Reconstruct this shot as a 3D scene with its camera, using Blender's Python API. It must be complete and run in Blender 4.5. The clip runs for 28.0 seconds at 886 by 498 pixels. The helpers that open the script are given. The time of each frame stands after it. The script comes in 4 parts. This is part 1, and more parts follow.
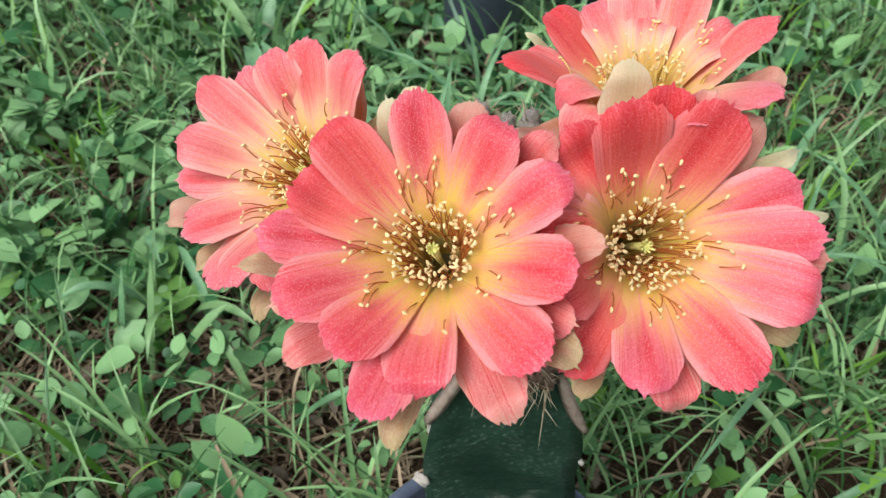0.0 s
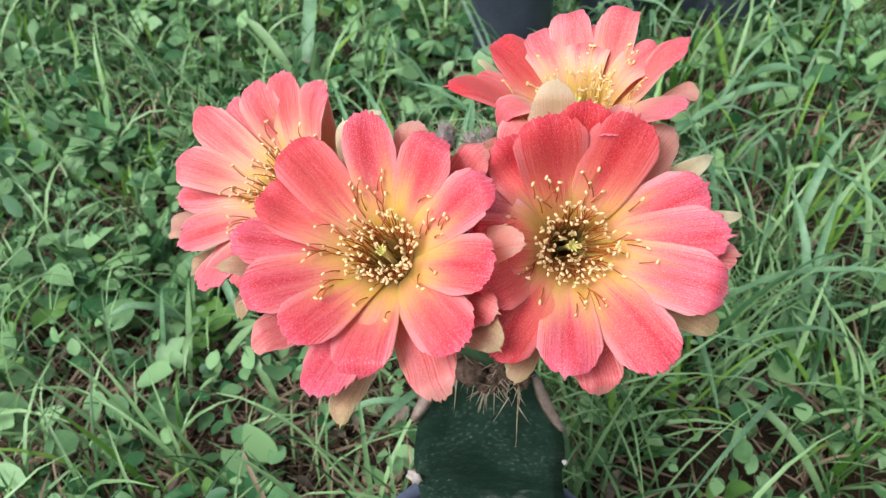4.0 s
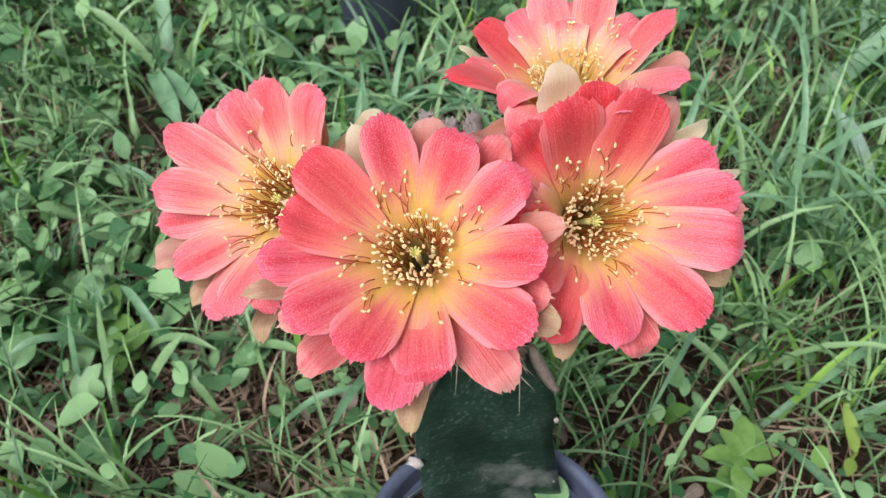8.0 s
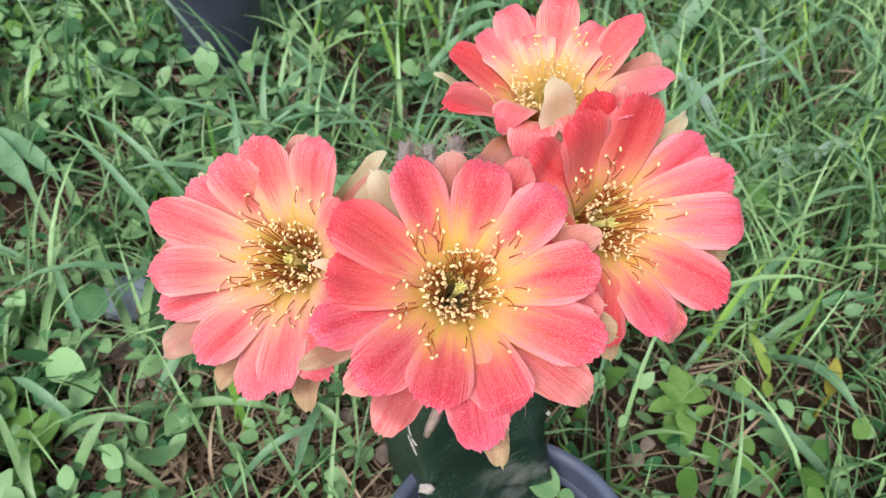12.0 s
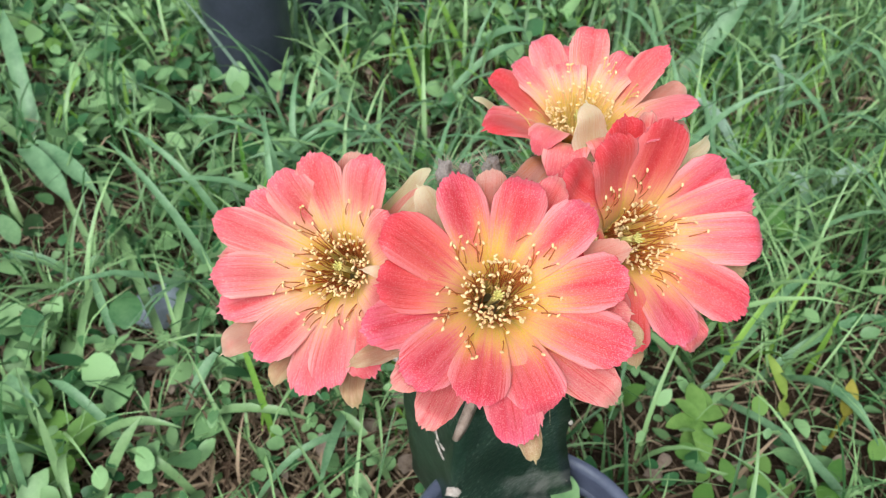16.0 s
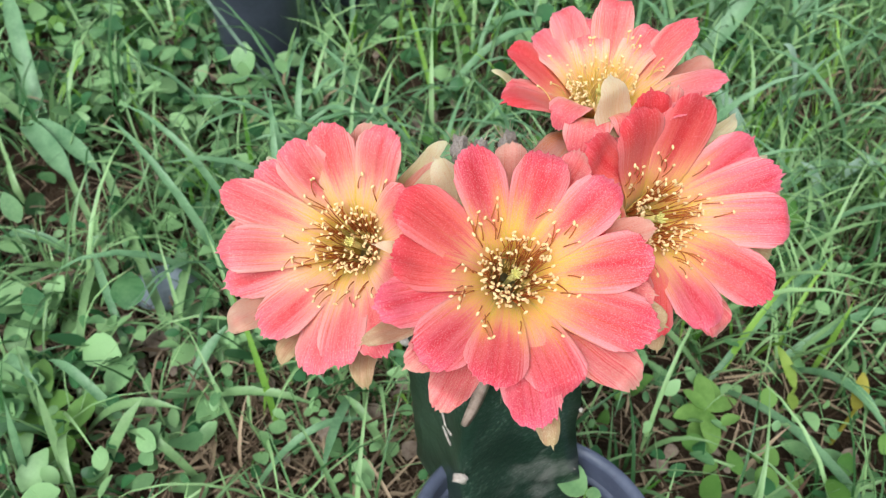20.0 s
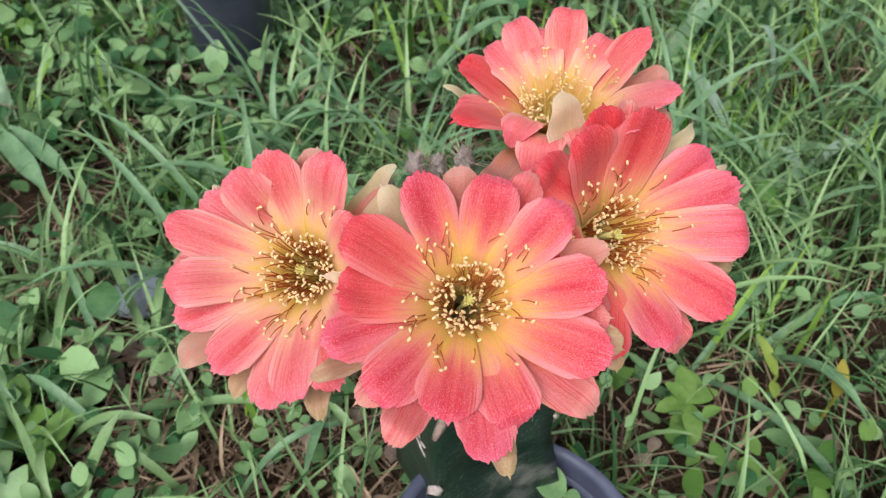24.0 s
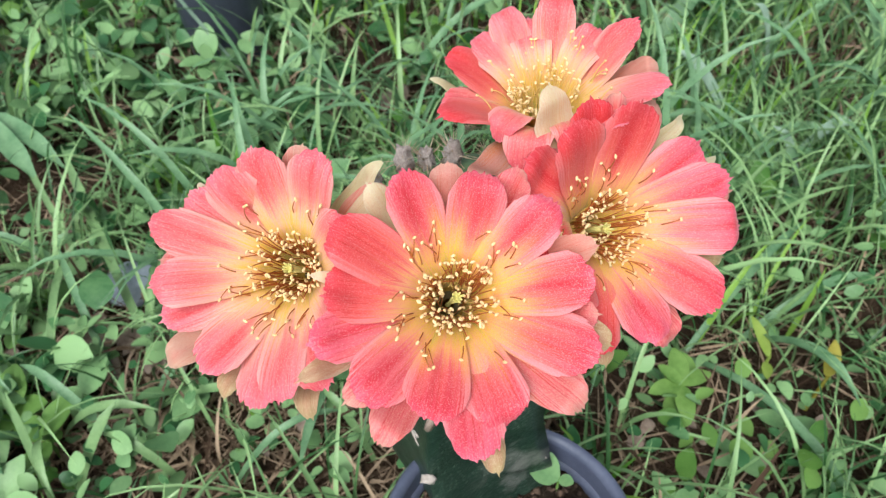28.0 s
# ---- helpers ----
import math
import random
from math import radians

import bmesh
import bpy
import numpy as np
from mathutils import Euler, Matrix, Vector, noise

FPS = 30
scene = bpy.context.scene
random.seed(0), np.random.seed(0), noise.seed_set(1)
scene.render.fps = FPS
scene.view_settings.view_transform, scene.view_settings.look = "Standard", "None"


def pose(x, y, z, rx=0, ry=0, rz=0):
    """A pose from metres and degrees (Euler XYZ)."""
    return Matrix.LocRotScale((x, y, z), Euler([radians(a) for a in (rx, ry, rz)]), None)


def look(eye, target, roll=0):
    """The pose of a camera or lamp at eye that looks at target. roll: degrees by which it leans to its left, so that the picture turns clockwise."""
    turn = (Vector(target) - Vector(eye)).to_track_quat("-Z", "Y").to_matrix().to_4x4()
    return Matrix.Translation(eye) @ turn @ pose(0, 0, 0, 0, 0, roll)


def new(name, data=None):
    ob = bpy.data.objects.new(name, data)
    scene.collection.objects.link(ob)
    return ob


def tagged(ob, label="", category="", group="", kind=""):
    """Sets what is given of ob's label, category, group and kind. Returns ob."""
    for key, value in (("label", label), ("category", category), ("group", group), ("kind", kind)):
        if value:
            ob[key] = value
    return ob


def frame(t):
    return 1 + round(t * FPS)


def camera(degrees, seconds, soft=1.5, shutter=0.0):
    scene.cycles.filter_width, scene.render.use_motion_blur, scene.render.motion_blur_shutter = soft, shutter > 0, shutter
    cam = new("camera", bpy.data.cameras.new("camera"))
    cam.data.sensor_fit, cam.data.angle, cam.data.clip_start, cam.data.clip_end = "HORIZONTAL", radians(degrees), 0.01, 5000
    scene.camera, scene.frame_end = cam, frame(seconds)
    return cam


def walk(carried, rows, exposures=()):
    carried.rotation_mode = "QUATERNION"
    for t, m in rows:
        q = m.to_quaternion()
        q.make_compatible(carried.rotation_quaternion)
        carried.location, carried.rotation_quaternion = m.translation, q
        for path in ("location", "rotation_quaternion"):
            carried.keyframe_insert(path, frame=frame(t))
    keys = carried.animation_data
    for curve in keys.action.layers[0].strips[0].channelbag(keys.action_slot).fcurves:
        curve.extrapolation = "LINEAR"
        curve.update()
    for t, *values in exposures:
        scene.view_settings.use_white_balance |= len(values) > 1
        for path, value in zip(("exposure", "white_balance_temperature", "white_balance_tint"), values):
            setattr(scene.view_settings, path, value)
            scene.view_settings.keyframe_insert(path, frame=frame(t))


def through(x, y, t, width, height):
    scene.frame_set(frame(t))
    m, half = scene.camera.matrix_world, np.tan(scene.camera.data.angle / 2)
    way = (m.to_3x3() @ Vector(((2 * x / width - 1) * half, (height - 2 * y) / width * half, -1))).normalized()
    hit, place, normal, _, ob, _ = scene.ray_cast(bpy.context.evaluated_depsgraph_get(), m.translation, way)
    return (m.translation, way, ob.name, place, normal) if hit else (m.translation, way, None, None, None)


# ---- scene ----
# ================= camera =================
cam = camera(65.0, 28.0, soft=1.25)
cam.data.dof.use_dof, cam.data.dof.focus_distance, cam.data.dof.aperture_fstop = True, 0.25, 22.0
# seconds, eye x y z, yaw, pitch, roll
PATH = [
    (0, 0.0789, 0.0369, 0.5322, 23.63, -43.51, 2.09),
    (0.5, 0.0906, 0.0360, 0.5410, 24.50, -43.18, 0.27),
    (1, 0.0913, 0.0277, 0.5423, 25.61, -43.04, 0.34),
    (1.5, 0.0964, 0.0200, 0.5453, 26.06, -42.50, 0.42),
    (2, 0.0922, 0.0217, 0.5469, 27.06, -42.59, -0.44),
    (2.5, 0.0961, 0.0249, 0.5497, 26.88, -42.60, -0.89),
    (4.5, 0.1244, 0.0335, 0.5426, 31.21, -40.69, -3.50),
    (5, 0.1262, 0.0421, 0.5434, 33.51, -42.14, -5.22),
    (5.5, 0.1344, 0.0449, 0.5539, 36.07, -42.49, -7.52),
    (6, 0.1356, 0.0440, 0.5531, 37.57, -43.17, -7.88),
    (6.5, 0.1151, 0.0397, 0.5485, 32.05, -45.41, -4.95),
    (7, 0.0927, 0.0449, 0.5543, 26.93, -47.40, -2.44),
    (7.5, 0.0778, 0.0476, 0.5603, 21.20, -47.43, -0.25),
    (8, 0.0684, 0.0159, 0.5521, 14.97, -44.29, -0.90),
    (8.5, 0.0271, 0.0504, 0.5663, 1.88, -46.38, -4.19),
    (9, 0.0105, 0.0406, 0.5612, 1.26, -46.55, -3.03),
    (9.5, 0.0026, 0.0330, 0.5506, 1.97, -47.11, -2.05),
    (10, -0.0014, 0.0265, 0.5527, 1.60, -46.34, -1.05),
    (10.5, -0.0086, 0.0188, 0.5538, -0.09, -45.61, 0.22),
    (11, -0.0083, 0.0252, 0.5580, -0.47, -45.64, -0.31),
    (11.5, -0.0013, 0.0333, 0.5493, -4.35, -46.03, 1.51),
    (12, 0.0087, 0.0179, 0.5602, -1.79, -44.56, -0.11),
    (12.5, 0.0084, -0.0005, 0.5696, 0.20, -43.01, -0.85),
    (13, -0.0018, -0.0016, 0.5746, -0.04, -42.62, -0.42),
    (13.5, 0.0019, 0.0025, 0.5734, -0.54, -42.92, -0.49),
    (15.5, 0.0062, -0.0001, 0.5731, 0.59, -42.91, -0.92),
    (16, -0.0006, 0.0022, 0.5713, -0.18, -42.98, -0.14),
    (16.5, 0.0010, 0.0004, 0.5705, -0.07, -43.10, -0.08),
    (17, -0.0002, 0.0002, 0.5696, -0.02, -43.03, 0.01),
    (17.5, 0.0004, 0.0026, 0.5692, -0.65, -43.25, 0.10),
    (18, 0.0026, 0.0125, 0.5666, -1.33, -43.58, 0.29),
    (18.5, 0.0117, 0.0103, 0.5704, -0.12, -43.49, -0.91),
    (19, 0.0144, 0.0105, 0.5672, -0.51, -43.84, -0.51),
    (19.5, 0.0021, 0.0078, 0.5663, 0.54, -43.93, -0.31),
    (20, -0.0054, 0.0059, 0.5614, 0.01, -43.82, 0.68),
    (20.5, 0.0001, 0.0037, 0.5619, -0.12, -43.56, 0.61),
    (21, 0.0086, 0.0095, 0.5651, 0.11, -44.04, -0.50),
    (21.5, 0.0057, 0.0139, 0.5623, 0.34, -44.03, -0.08),
    (22, -0.0003, 0.0148, 0.5620, -0.81, -44.16, 0.43),
    (22.5, 0.0040, 0.0179, 0.5621, -1.38, -44.28, 0.33),
    (24.5, 0.0121, 0.0197, 0.5690, -0.30, -45.27, -1.21),
    (25, 0.0170, 0.0110, 0.5697, 0.40, -45.19, -1.40),
    (25.5, 0.0140, 0.0041, 0.5732, 0.24, -44.79, -1.12),
    (26, -0.0001, 0.0029, 0.5615, -0.27, -46.49, 0.74),
    (26.5, -0.0050, 0.0119, 0.5591, -0.72, -47.05, 1.01),
    (27, -0.0092, 0.0121, 0.5602, -1.00, -47.10, 1.24),
    (27.5, -0.0055, 0.0243, 0.5588, -2.94, -47.31, 1.43),
    (28, 0.0116, 0.0250, 0.5711, -1.24, -46.93, -0.99),
]
# seconds, stops, kelvin, tint of the phone's own exposure
EXPOSURES = [
    (0, 0.25, 6110, 0), (1, 0.26, 5710, -1), (2, 0.23, 5790, 2), (5, 0.41, 6120, 9), (6, 0.45, 6210, 10), (7, 0.31, 6160, 17),
    (8, 0.26, 6010, 13), (9, 0.27, 5940, 10), (10, 0.28, 5820, 7), (11, 0.33, 5760, 1), (12, 0.32, 6130, 10), (13, 0.22, 6360, 13),
    (16, 0.29, 6120, 5), (17, 0.31, 6170, 6), (18, 0.26, 6220, 6), (19, 0.30, 6040, 2), (20, 0.32, 6080, 3), (21, 0.29, 6090, 4),
    (22, 0.26, 6250, 10), (25, 0.06, 6350, 13), (26, 0.25, 6220, 6), (27, 0.42, 5640, -1), (28, 0.38, 6140, 6),
]
walk(cam, [(t, Matrix.Translation((x, y, z)) @ Matrix.Rotation(radians(yaw), 4, "Z") @ Matrix.Rotation(radians(90 + pitch), 4, "X") @ Matrix.Rotation(radians(roll), 4, "Z"))
           for t, x, y, z, yaw, pitch, roll in PATH], EXPOSURES)

# ================= light: bright overcast day =================
SUN_ELEV, SUN_AZ = 50.0, 200.0
world = bpy.data.worlds.new("overcast_sky")
scene.world = world
world.use_nodes = True
wn = world.node_tree.nodes
sky = wn.new("ShaderNodeTexSky")
sky.sky_type, sky.sun_disc = "NISHITA", False
sky.sun_elevation, sky.sun_rotation = radians(SUN_ELEV), radians(SUN_AZ)
sky.air_density, sky.dust_density, sky.ozone_density = 1.0, 4.0, 1.0
hs = wn.new("ShaderNodeHueSaturation")
hs.inputs["Saturation"].default_value = 0.25
world.node_tree.links.new(sky.outputs[0], hs.inputs["Color"])
world.node_tree.links.new(hs.outputs[0], wn["Background"].inputs["Color"])
wn["Background"].inputs["Strength"].default_value = 0.135
sun = new("sun", bpy.data.lights.new("sun", "SUN"))
sun.data.energy, sun.data.angle, sun.data.color = 1.85, radians(30), (1.0, 0.97, 0.92)
az = radians(SUN_AZ)
sun.matrix_world = look((0, 0, 3), (-math.sin(az) * 3 / math.tan(radians(SUN_ELEV)), -math.cos(az) * 3 / math.tan(radians(SUN_ELEV)), 0))

# ================= helpers of this scene =================
rng = np.random.default_rng(7)


def part(name, bm, material, parent=None, label=""):
    """A bmesh, or (verts, faces[, uv]), as one mesh object under a thing or a part."""
    me = bpy.data.meshes.new(name)
    if isinstance(bm, tuple):
        me.from_pydata([tuple(map(float, v)) for v in bm[0]], [], [tuple(int(i) for i in f) for f in bm[1]])
        if len(bm) > 2:
            uv = me.uv_layers.new(name="UVMap")
            loop_vert = np.zeros(len(me.loops), dtype=np.int32)
            me.loops.foreach_get("vertex_index", loop_vert)
            uv.data.foreach_set("uv", np.asarray(bm[2], dtype=np.float32)[loop_vert].ravel())
    else:
        bm.to_mesh(me)
        bm.free()
    for m in material if isinstance(material, (list, tuple)) else [material]:
        me.materials.append(m)
    me.polygons.foreach_set("use_smooth", [True] * len(me.polygons))
    ob = new(name, me)
    if parent:
        ob.parent = parent
    if label:
        ob["label"] = label
    return ob


def material(name, rough=0.6, spec=0.5):
    m = bpy.data.materials.new(name)
    m.use_nodes = True
    b = m.node_tree.nodes["Principled BSDF"]
    b.inputs["Roughness"].default_value = rough
    b.inputs["Specular IOR Level"].default_value = spec
    return m, m.node_tree, b


def node(tree, kind, **inputs):
    n = tree.nodes.new(kind)
    for key, value in inputs.items():
        n.inputs[key.replace("_", " ")].default_value = value
    return n


def ramp(tree, source, stops):
    r = tree.nodes.new("ShaderNodeValToRGB")
    els = r.color_ramp.elements
    while len(els) < len(stops):
        els.new(0.5)
    for e, (pos, col) in zip(els, stops):
        e.position, e.color = pos, (*col, 1)
    tree.links.new(source, r.inputs["Fac"])
    return r.outputs["Color"]


def mix(tree, a, b, fac, mode="MIX"):
    n = tree.nodes.new("ShaderNodeMix")
    n.data_type, n.blend_type = "RGBA", mode
    for s, v in (("Factor", fac), ("A", a), ("B", b)):
        sock = [i for i in n.inputs if i.name == s and i.type == ("VALUE" if s == "Factor" else "RGBA")][0]
        if hasattr(v, "links"):
            tree.links.new(v, sock)
        else:
            sock.default_value = v if s == "Factor" else (*v, 1)
    return [o for o in n.outputs if o.type == "RGBA"][0]


def math_node(tree, op, a, b=0.0, c=0.0):
    n = tree.nodes.new("ShaderNodeMath")
    n.operation = op
    for i, v in enumerate((a, b, c)):
        if hasattr(v, "links"):
            tree.links.new(v, n.inputs[i])
        else:
            n.inputs[i].default_value = v
    return n.outputs[0]


def noise_tex(tree, scale, detail=4.0, vector=None, rough=0.55):
    n = node(tree, "ShaderNodeTexNoise", Scale=scale, Detail=detail, Roughness=rough)
    if vector is not None:
        tree.links.new(vector, n.inputs["Vector"])
    return n.outputs["Fac"]


def obj_coords(tree):
    return tree.nodes.new("ShaderNodeTexCoord").outputs["Object"]


def bump(tree, b, height, strength, distance=0.001):
    n = node(tree, "ShaderNodeBump", Strength=strength, Distance=distance)
    tree.links.new(height, n.inputs["Height"])
    tree.links.new(n.outputs["Normal"], b.inputs["Normal"])


def backlit(tree, b, colour, amount):
    """Thin living tissue: lets part of the light through."""
    t = tree.nodes.new("ShaderNodeBsdfTranslucent")
    tree.links.new(colour, t.inputs["Color"])
    s = node(tree, "ShaderNodeMixShader", Fac=amount)
    tree.links.new(b.outputs[0], s.inputs[1])
    tree.links.new(t.outputs[0], s.inputs[2])
    tree.links.new(s.outputs[0], tree.nodes["Material Output"].inputs["Surface"])


# ================= materials =================
def petal_material(name, stops_a, stops_b, pale, blotch=(0.70, 0.045, 0.05), thin=0.27, vein=(0.80, 0.23, 0.25)):
    """Along u the petal runs from throat to tip; fine streaks follow its length."""
    m, t, b = material(name, 0.48, 0.32)
    uv = t.nodes.new("ShaderNodeUVMap").outputs[0]
    sep = t.nodes.new("ShaderNodeSeparateXYZ")
    t.links.new(uv, sep.inputs[0])
    rnd = t.nodes.new("ShaderNodeObjectInfo").outputs["Random"]
    shift = node(t, "ShaderNodeCombineXYZ")
    t.links.new(math_node(t, "MULTIPLY", rnd, 37.0), shift.inputs[0])
    t.links.new(math_node(t, "MULTIPLY", rnd, 11.0), shift.inputs[1])
    add = t.nodes.new("ShaderNodeVectorMath")
    add.operation = "ADD"
    t.links.new(uv, add.inputs[0])
    t.links.new(shift.outputs[0], add.inputs[1])
    stretch = node(t, "ShaderNodeMapping")
    stretch.inputs["Scale"].default_value = (1.1, 30.0, 1.0)
    t.links.new(add.outputs[0], stretch.inputs["Vector"])
    fine = node(t, "ShaderNodeMapping")
    fine.inputs["Scale"].default_value = (2.6, 85.0, 1.0)
    t.links.new(add.outputs[0], fine.inputs["Vector"])
    veins = math_node(t, "MULTIPLY_ADD", noise_tex(t, 1.0, 4.0, stretch.outputs[0], 0.6), 0.55, math_node(t, "MULTIPLY", noise_tex(t, 1.0, 3.0, fine.outputs[0], 0.6), 0.45))
    broad = node(t, "ShaderNodeMapping")
    broad.inputs["Scale"].default_value = (0.9, 3.2, 1.0)
    t.links.new(add.outputs[0], broad.inputs["Vector"])
    bands = noise_tex(t, 1.0, 2.0, broad.outputs[0])
    side = math_node(t, "ABSOLUTE", math_node(t, "MULTIPLY_ADD", sep.outputs[1], 2.0, -1.0))
    along = math_node(t, "MULTIPLY_ADD", sep.outputs[0], 0.90, math_node(t, "MULTIPLY_ADD", veins, 0.85, -0.44))
    along = math_node(t, "ADD", along, math_node(t, "MULTIPLY_ADD", bands, 0.34, -0.18))
    along = math_node(t, "ADD", along, math_node(t, "MULTIPLY", side, -0.05))
    ca, cb = ramp(t, along, stops_a), ramp(t, along, stops_b)
    col = mix(t, ca, cb, math_node(t, "MULTIPLY_ADD", rnd, 1.0, math_node(t, "MULTIPLY_ADD", bands, 1.6, -0.8)))
    streak = math_node(t, "SMOOTH_MAX", math_node(t, "MULTIPLY_ADD", veins, 5.0, -2.75), 0.0, 0.1)
    col = mix(t, col, pale, math_node(t, "MINIMUM", streak, 0.5))
    deep = math_node(t, "SMOOTH_MAX", math_node(t, "MULTIPLY_ADD", math_node(t, "ADD", math_node(t, "MULTIPLY", bands, 0.6), math_node(t, "MULTIPLY", veins, 0.4)), 6.0, -3.15), 0.0, 0.1)
    mid = ramp(t, sep.outputs[0], [(0.35, (0, 0, 0)), (0.6, (1, 1, 1)), (0.85, (1, 1, 1)), (1.0, (0.2, 0.2, 0.2))])
    rib = math_node(t, "MAXIMUM", math_node(t, "MULTIPLY_ADD", side, -1.6, 0.75), 0.0)
    deep = math_node(t, "ADD", deep, math_node(t, "MULTIPLY", math_node(t, "MULTIPLY", rib, bands), 0.9))
    deep = math_node(t, "MULTIPLY", math_node(t, "MINIMUM", deep, 0.85), mid)
    col = mix(t, col, blotch, deep)
    dark = math_node(t, "MAXIMUM", math_node(t, "MULTIPLY_ADD", veins, -9.0, 4.45), 0.0)
    col = mix(t, col, vein, math_node(t, "MULTIPLY", math_node(t, "MINIMUM", dark, 0.85), mid), "MULTIPLY")
    margin = math_node(t, "MAXIMUM", math_node(t, "MULTIPLY_ADD", math_node(t, "ADD", side, math_node(t, "MULTIPLY_ADD", veins, 1.2, -0.6)), 2.2, -1.5), 0.0)
    col = mix(t, col, pale, math_node(t, "MULTIPLY", math_node(t, "MINIMUM", margin, 0.5), mid))
    # fine pale grain: the glitter of the petal's cells, painted into its colour
    sparkle_grain = noise_tex(t, 2600.0, 2.0, obj_coords(t))
    col = mix(t, col, pale, math_node(t, "MINIMUM", math_node(t, "MAXIMUM", math_node(t, "MULTIPLY_ADD", sparkle_grain, 5.0, -2.7), 0.0), 0.42))
    speck = noise_tex(t, 1900.0, 2.0, obj_coords(t))
    col = mix(t, col, (0.86, 0.62, 0.62), math_node(t, "MINIMUM", math_node(t, "MAXIMUM", math_node(t, "MULTIPLY_ADD", speck, -5.0, 2.3), 0.0), 0.3), "MULTIPLY")
    t.links.new(col, b.inputs["Base Color"])
    bump(t, b, math_node(t, "ADD", veins, math_node(t, "MULTIPLY", sparkle_grain, 0.8)), 0.16, 0.0005)
    b.inputs["Sheen Weight"].default_value = 0.15
    backlit(t, b, col, thin)
    return m


YEL, PEACH = (0.90, 0.63, 0.09), (0.94, 0.45, 0.16)
PETAL = petal_material("coral_petal",
                       [(0.0, (0.46, 0.42, 0.08)), (0.16, YEL), (0.33, PEACH), (0.46, (0.89, 0.18, 0.17)), (0.72, (0.79, 0.062, 0.110)), (1.0, (0.84, 0.17, 0.25))],
                       [(0.0, (0.46, 0.42, 0.08)), (0.16, YEL), (0.36, (0.93, 0.45, 0.24)), (0.50, (0.87, 0.20, 0.25)), (0.80, (0.81, 0.125, 0.225)), (1.0, (0.86, 0.27, 0.37))],
                       (0.92, 0.46, 0.47), (0.74, 0.030, 0.050))
DEEP = petal_material("deep_coral_petal",
                      [(0.0, (0.46, 0.42, 0.08)), (0.12, YEL), (0.25, PEACH), (0.36, (0.86, 0.13, 0.10)), (0.70, (0.74, 0.036, 0.050)), (1.0, (0.77, 0.10, 0.14))],
                      [(0.0, (0.46, 0.42, 0.08)), (0.12, YEL), (0.31, (0.93, 0.48, 0.26)), (0.44, (0.86, 0.16, 0.14)), (0.80, (0.76, 0.060, 0.09)), (1.0, (0.80, 0.15, 0.20))],
                      (0.90, 0.32, 0.33), (0.70, 0.020, 0.03))
SOFT = petal_material("soft_coral_petal",
                      [(0.0, (0.50, 0.46, 0.10)), (0.18, YEL), (0.35, (0.93, 0.56, 0.34)), (0.47, (0.90, 0.235, 0.22)), (0.78, (0.81, 0.100, 0.15)), (1.0, (0.86, 0.24, 0.30))],
                      [(0.0, (0.50, 0.46, 0.10)), (0.18, YEL), (0.37, (0.94, 0.57, 0.37)), (0.51, (0.90, 0.31, 0.32)), (0.82, (0.84, 0.185, 0.28)), (1.0, (0.88, 0.40, 0.46))],
                      (0.94, 0.56, 0.51), (0.80, 0.06, 0.07))
PALE = petal_material("cream_pink_petal",
                      [(0.0, (0.46, 0.42, 0.08)), (0.2, PEACH), (0.5, (0.90, 0.42, 0.36)), (0.8, (0.89, 0.52, 0.45)), (1.0, (0.90, 0.72, 0.58))],
                      [(0.0, (0.46, 0.42, 0.08)), (0.2, PEACH), (0.5, (0.90, 0.55, 0.42)), (0.8, (0.89, 0.66, 0.52)), (1.0, (0.89, 0.78, 0.62))],
                      (0.93, 0.76, 0.66), (0.90, 0.42, 0.36), 0.62, (0.94, 0.70, 0.64))
OUTER = petal_material("pale_tipped_petal",
                       [(0.0, (0.46, 0.42, 0.08)), (0.2, PEACH), (0.5, (0.83, 0.140, 0.16)), (0.8, (0.80, 0.19, 0.22)), (1.0, (0.74, 0.44, 0.33))],
                       [(0.0, (0.46, 0.42, 0.08)), (0.2, PEACH), (0.5, (0.82, 0.22, 0.24)), (0.78, (0.76, 0.33, 0.30)), (1.0, (0.66, 0.52, 0.34))],
                       (0.86, 0.52, 0.43), (0.78, 0.08, 0.08))
SEPAL = petal_material("tan_sepal",
                       [(0.0, (0.26, 0.28, 0.07)), (0.3, (0.56, 0.30, 0.18)), (0.6, (0.58, 0.31, 0.21)), (1.0, (0.50, 0.37, 0.19))],
                       [(0.0, (0.26, 0.28, 0.07)), (0.3, (0.46, 0.38, 0.17)), (0.6, (0.50, 0.41, 0.20)), (1.0, (0.44, 0.37, 0.15))],
                       (0.68, 0.55, 0.40), (0.52, 0.24, 0.16), 0.24, (0.82, 0.62, 0.48))
CREAM = petal_material("cream_sepal",
                       [(0.0, (0.40, 0.42, 0.12)), (0.3, (0.82, 0.74, 0.42)), (0.7, (0.90, 0.85, 0.62)), (1.0, (0.90, 0.87, 0.66))],
                       [(0.0, (0.40, 0.42, 0.12)), (0.3, (0.88, 0.68, 0.48)), (0.7, (0.92, 0.80, 0.64)), (1.0, (0.92, 0.87, 0.69))],
                       (0.94, 0.91, 0.78), (0.88, 0.76, 0.54), 0.62, (0.96, 0.90, 0.78))


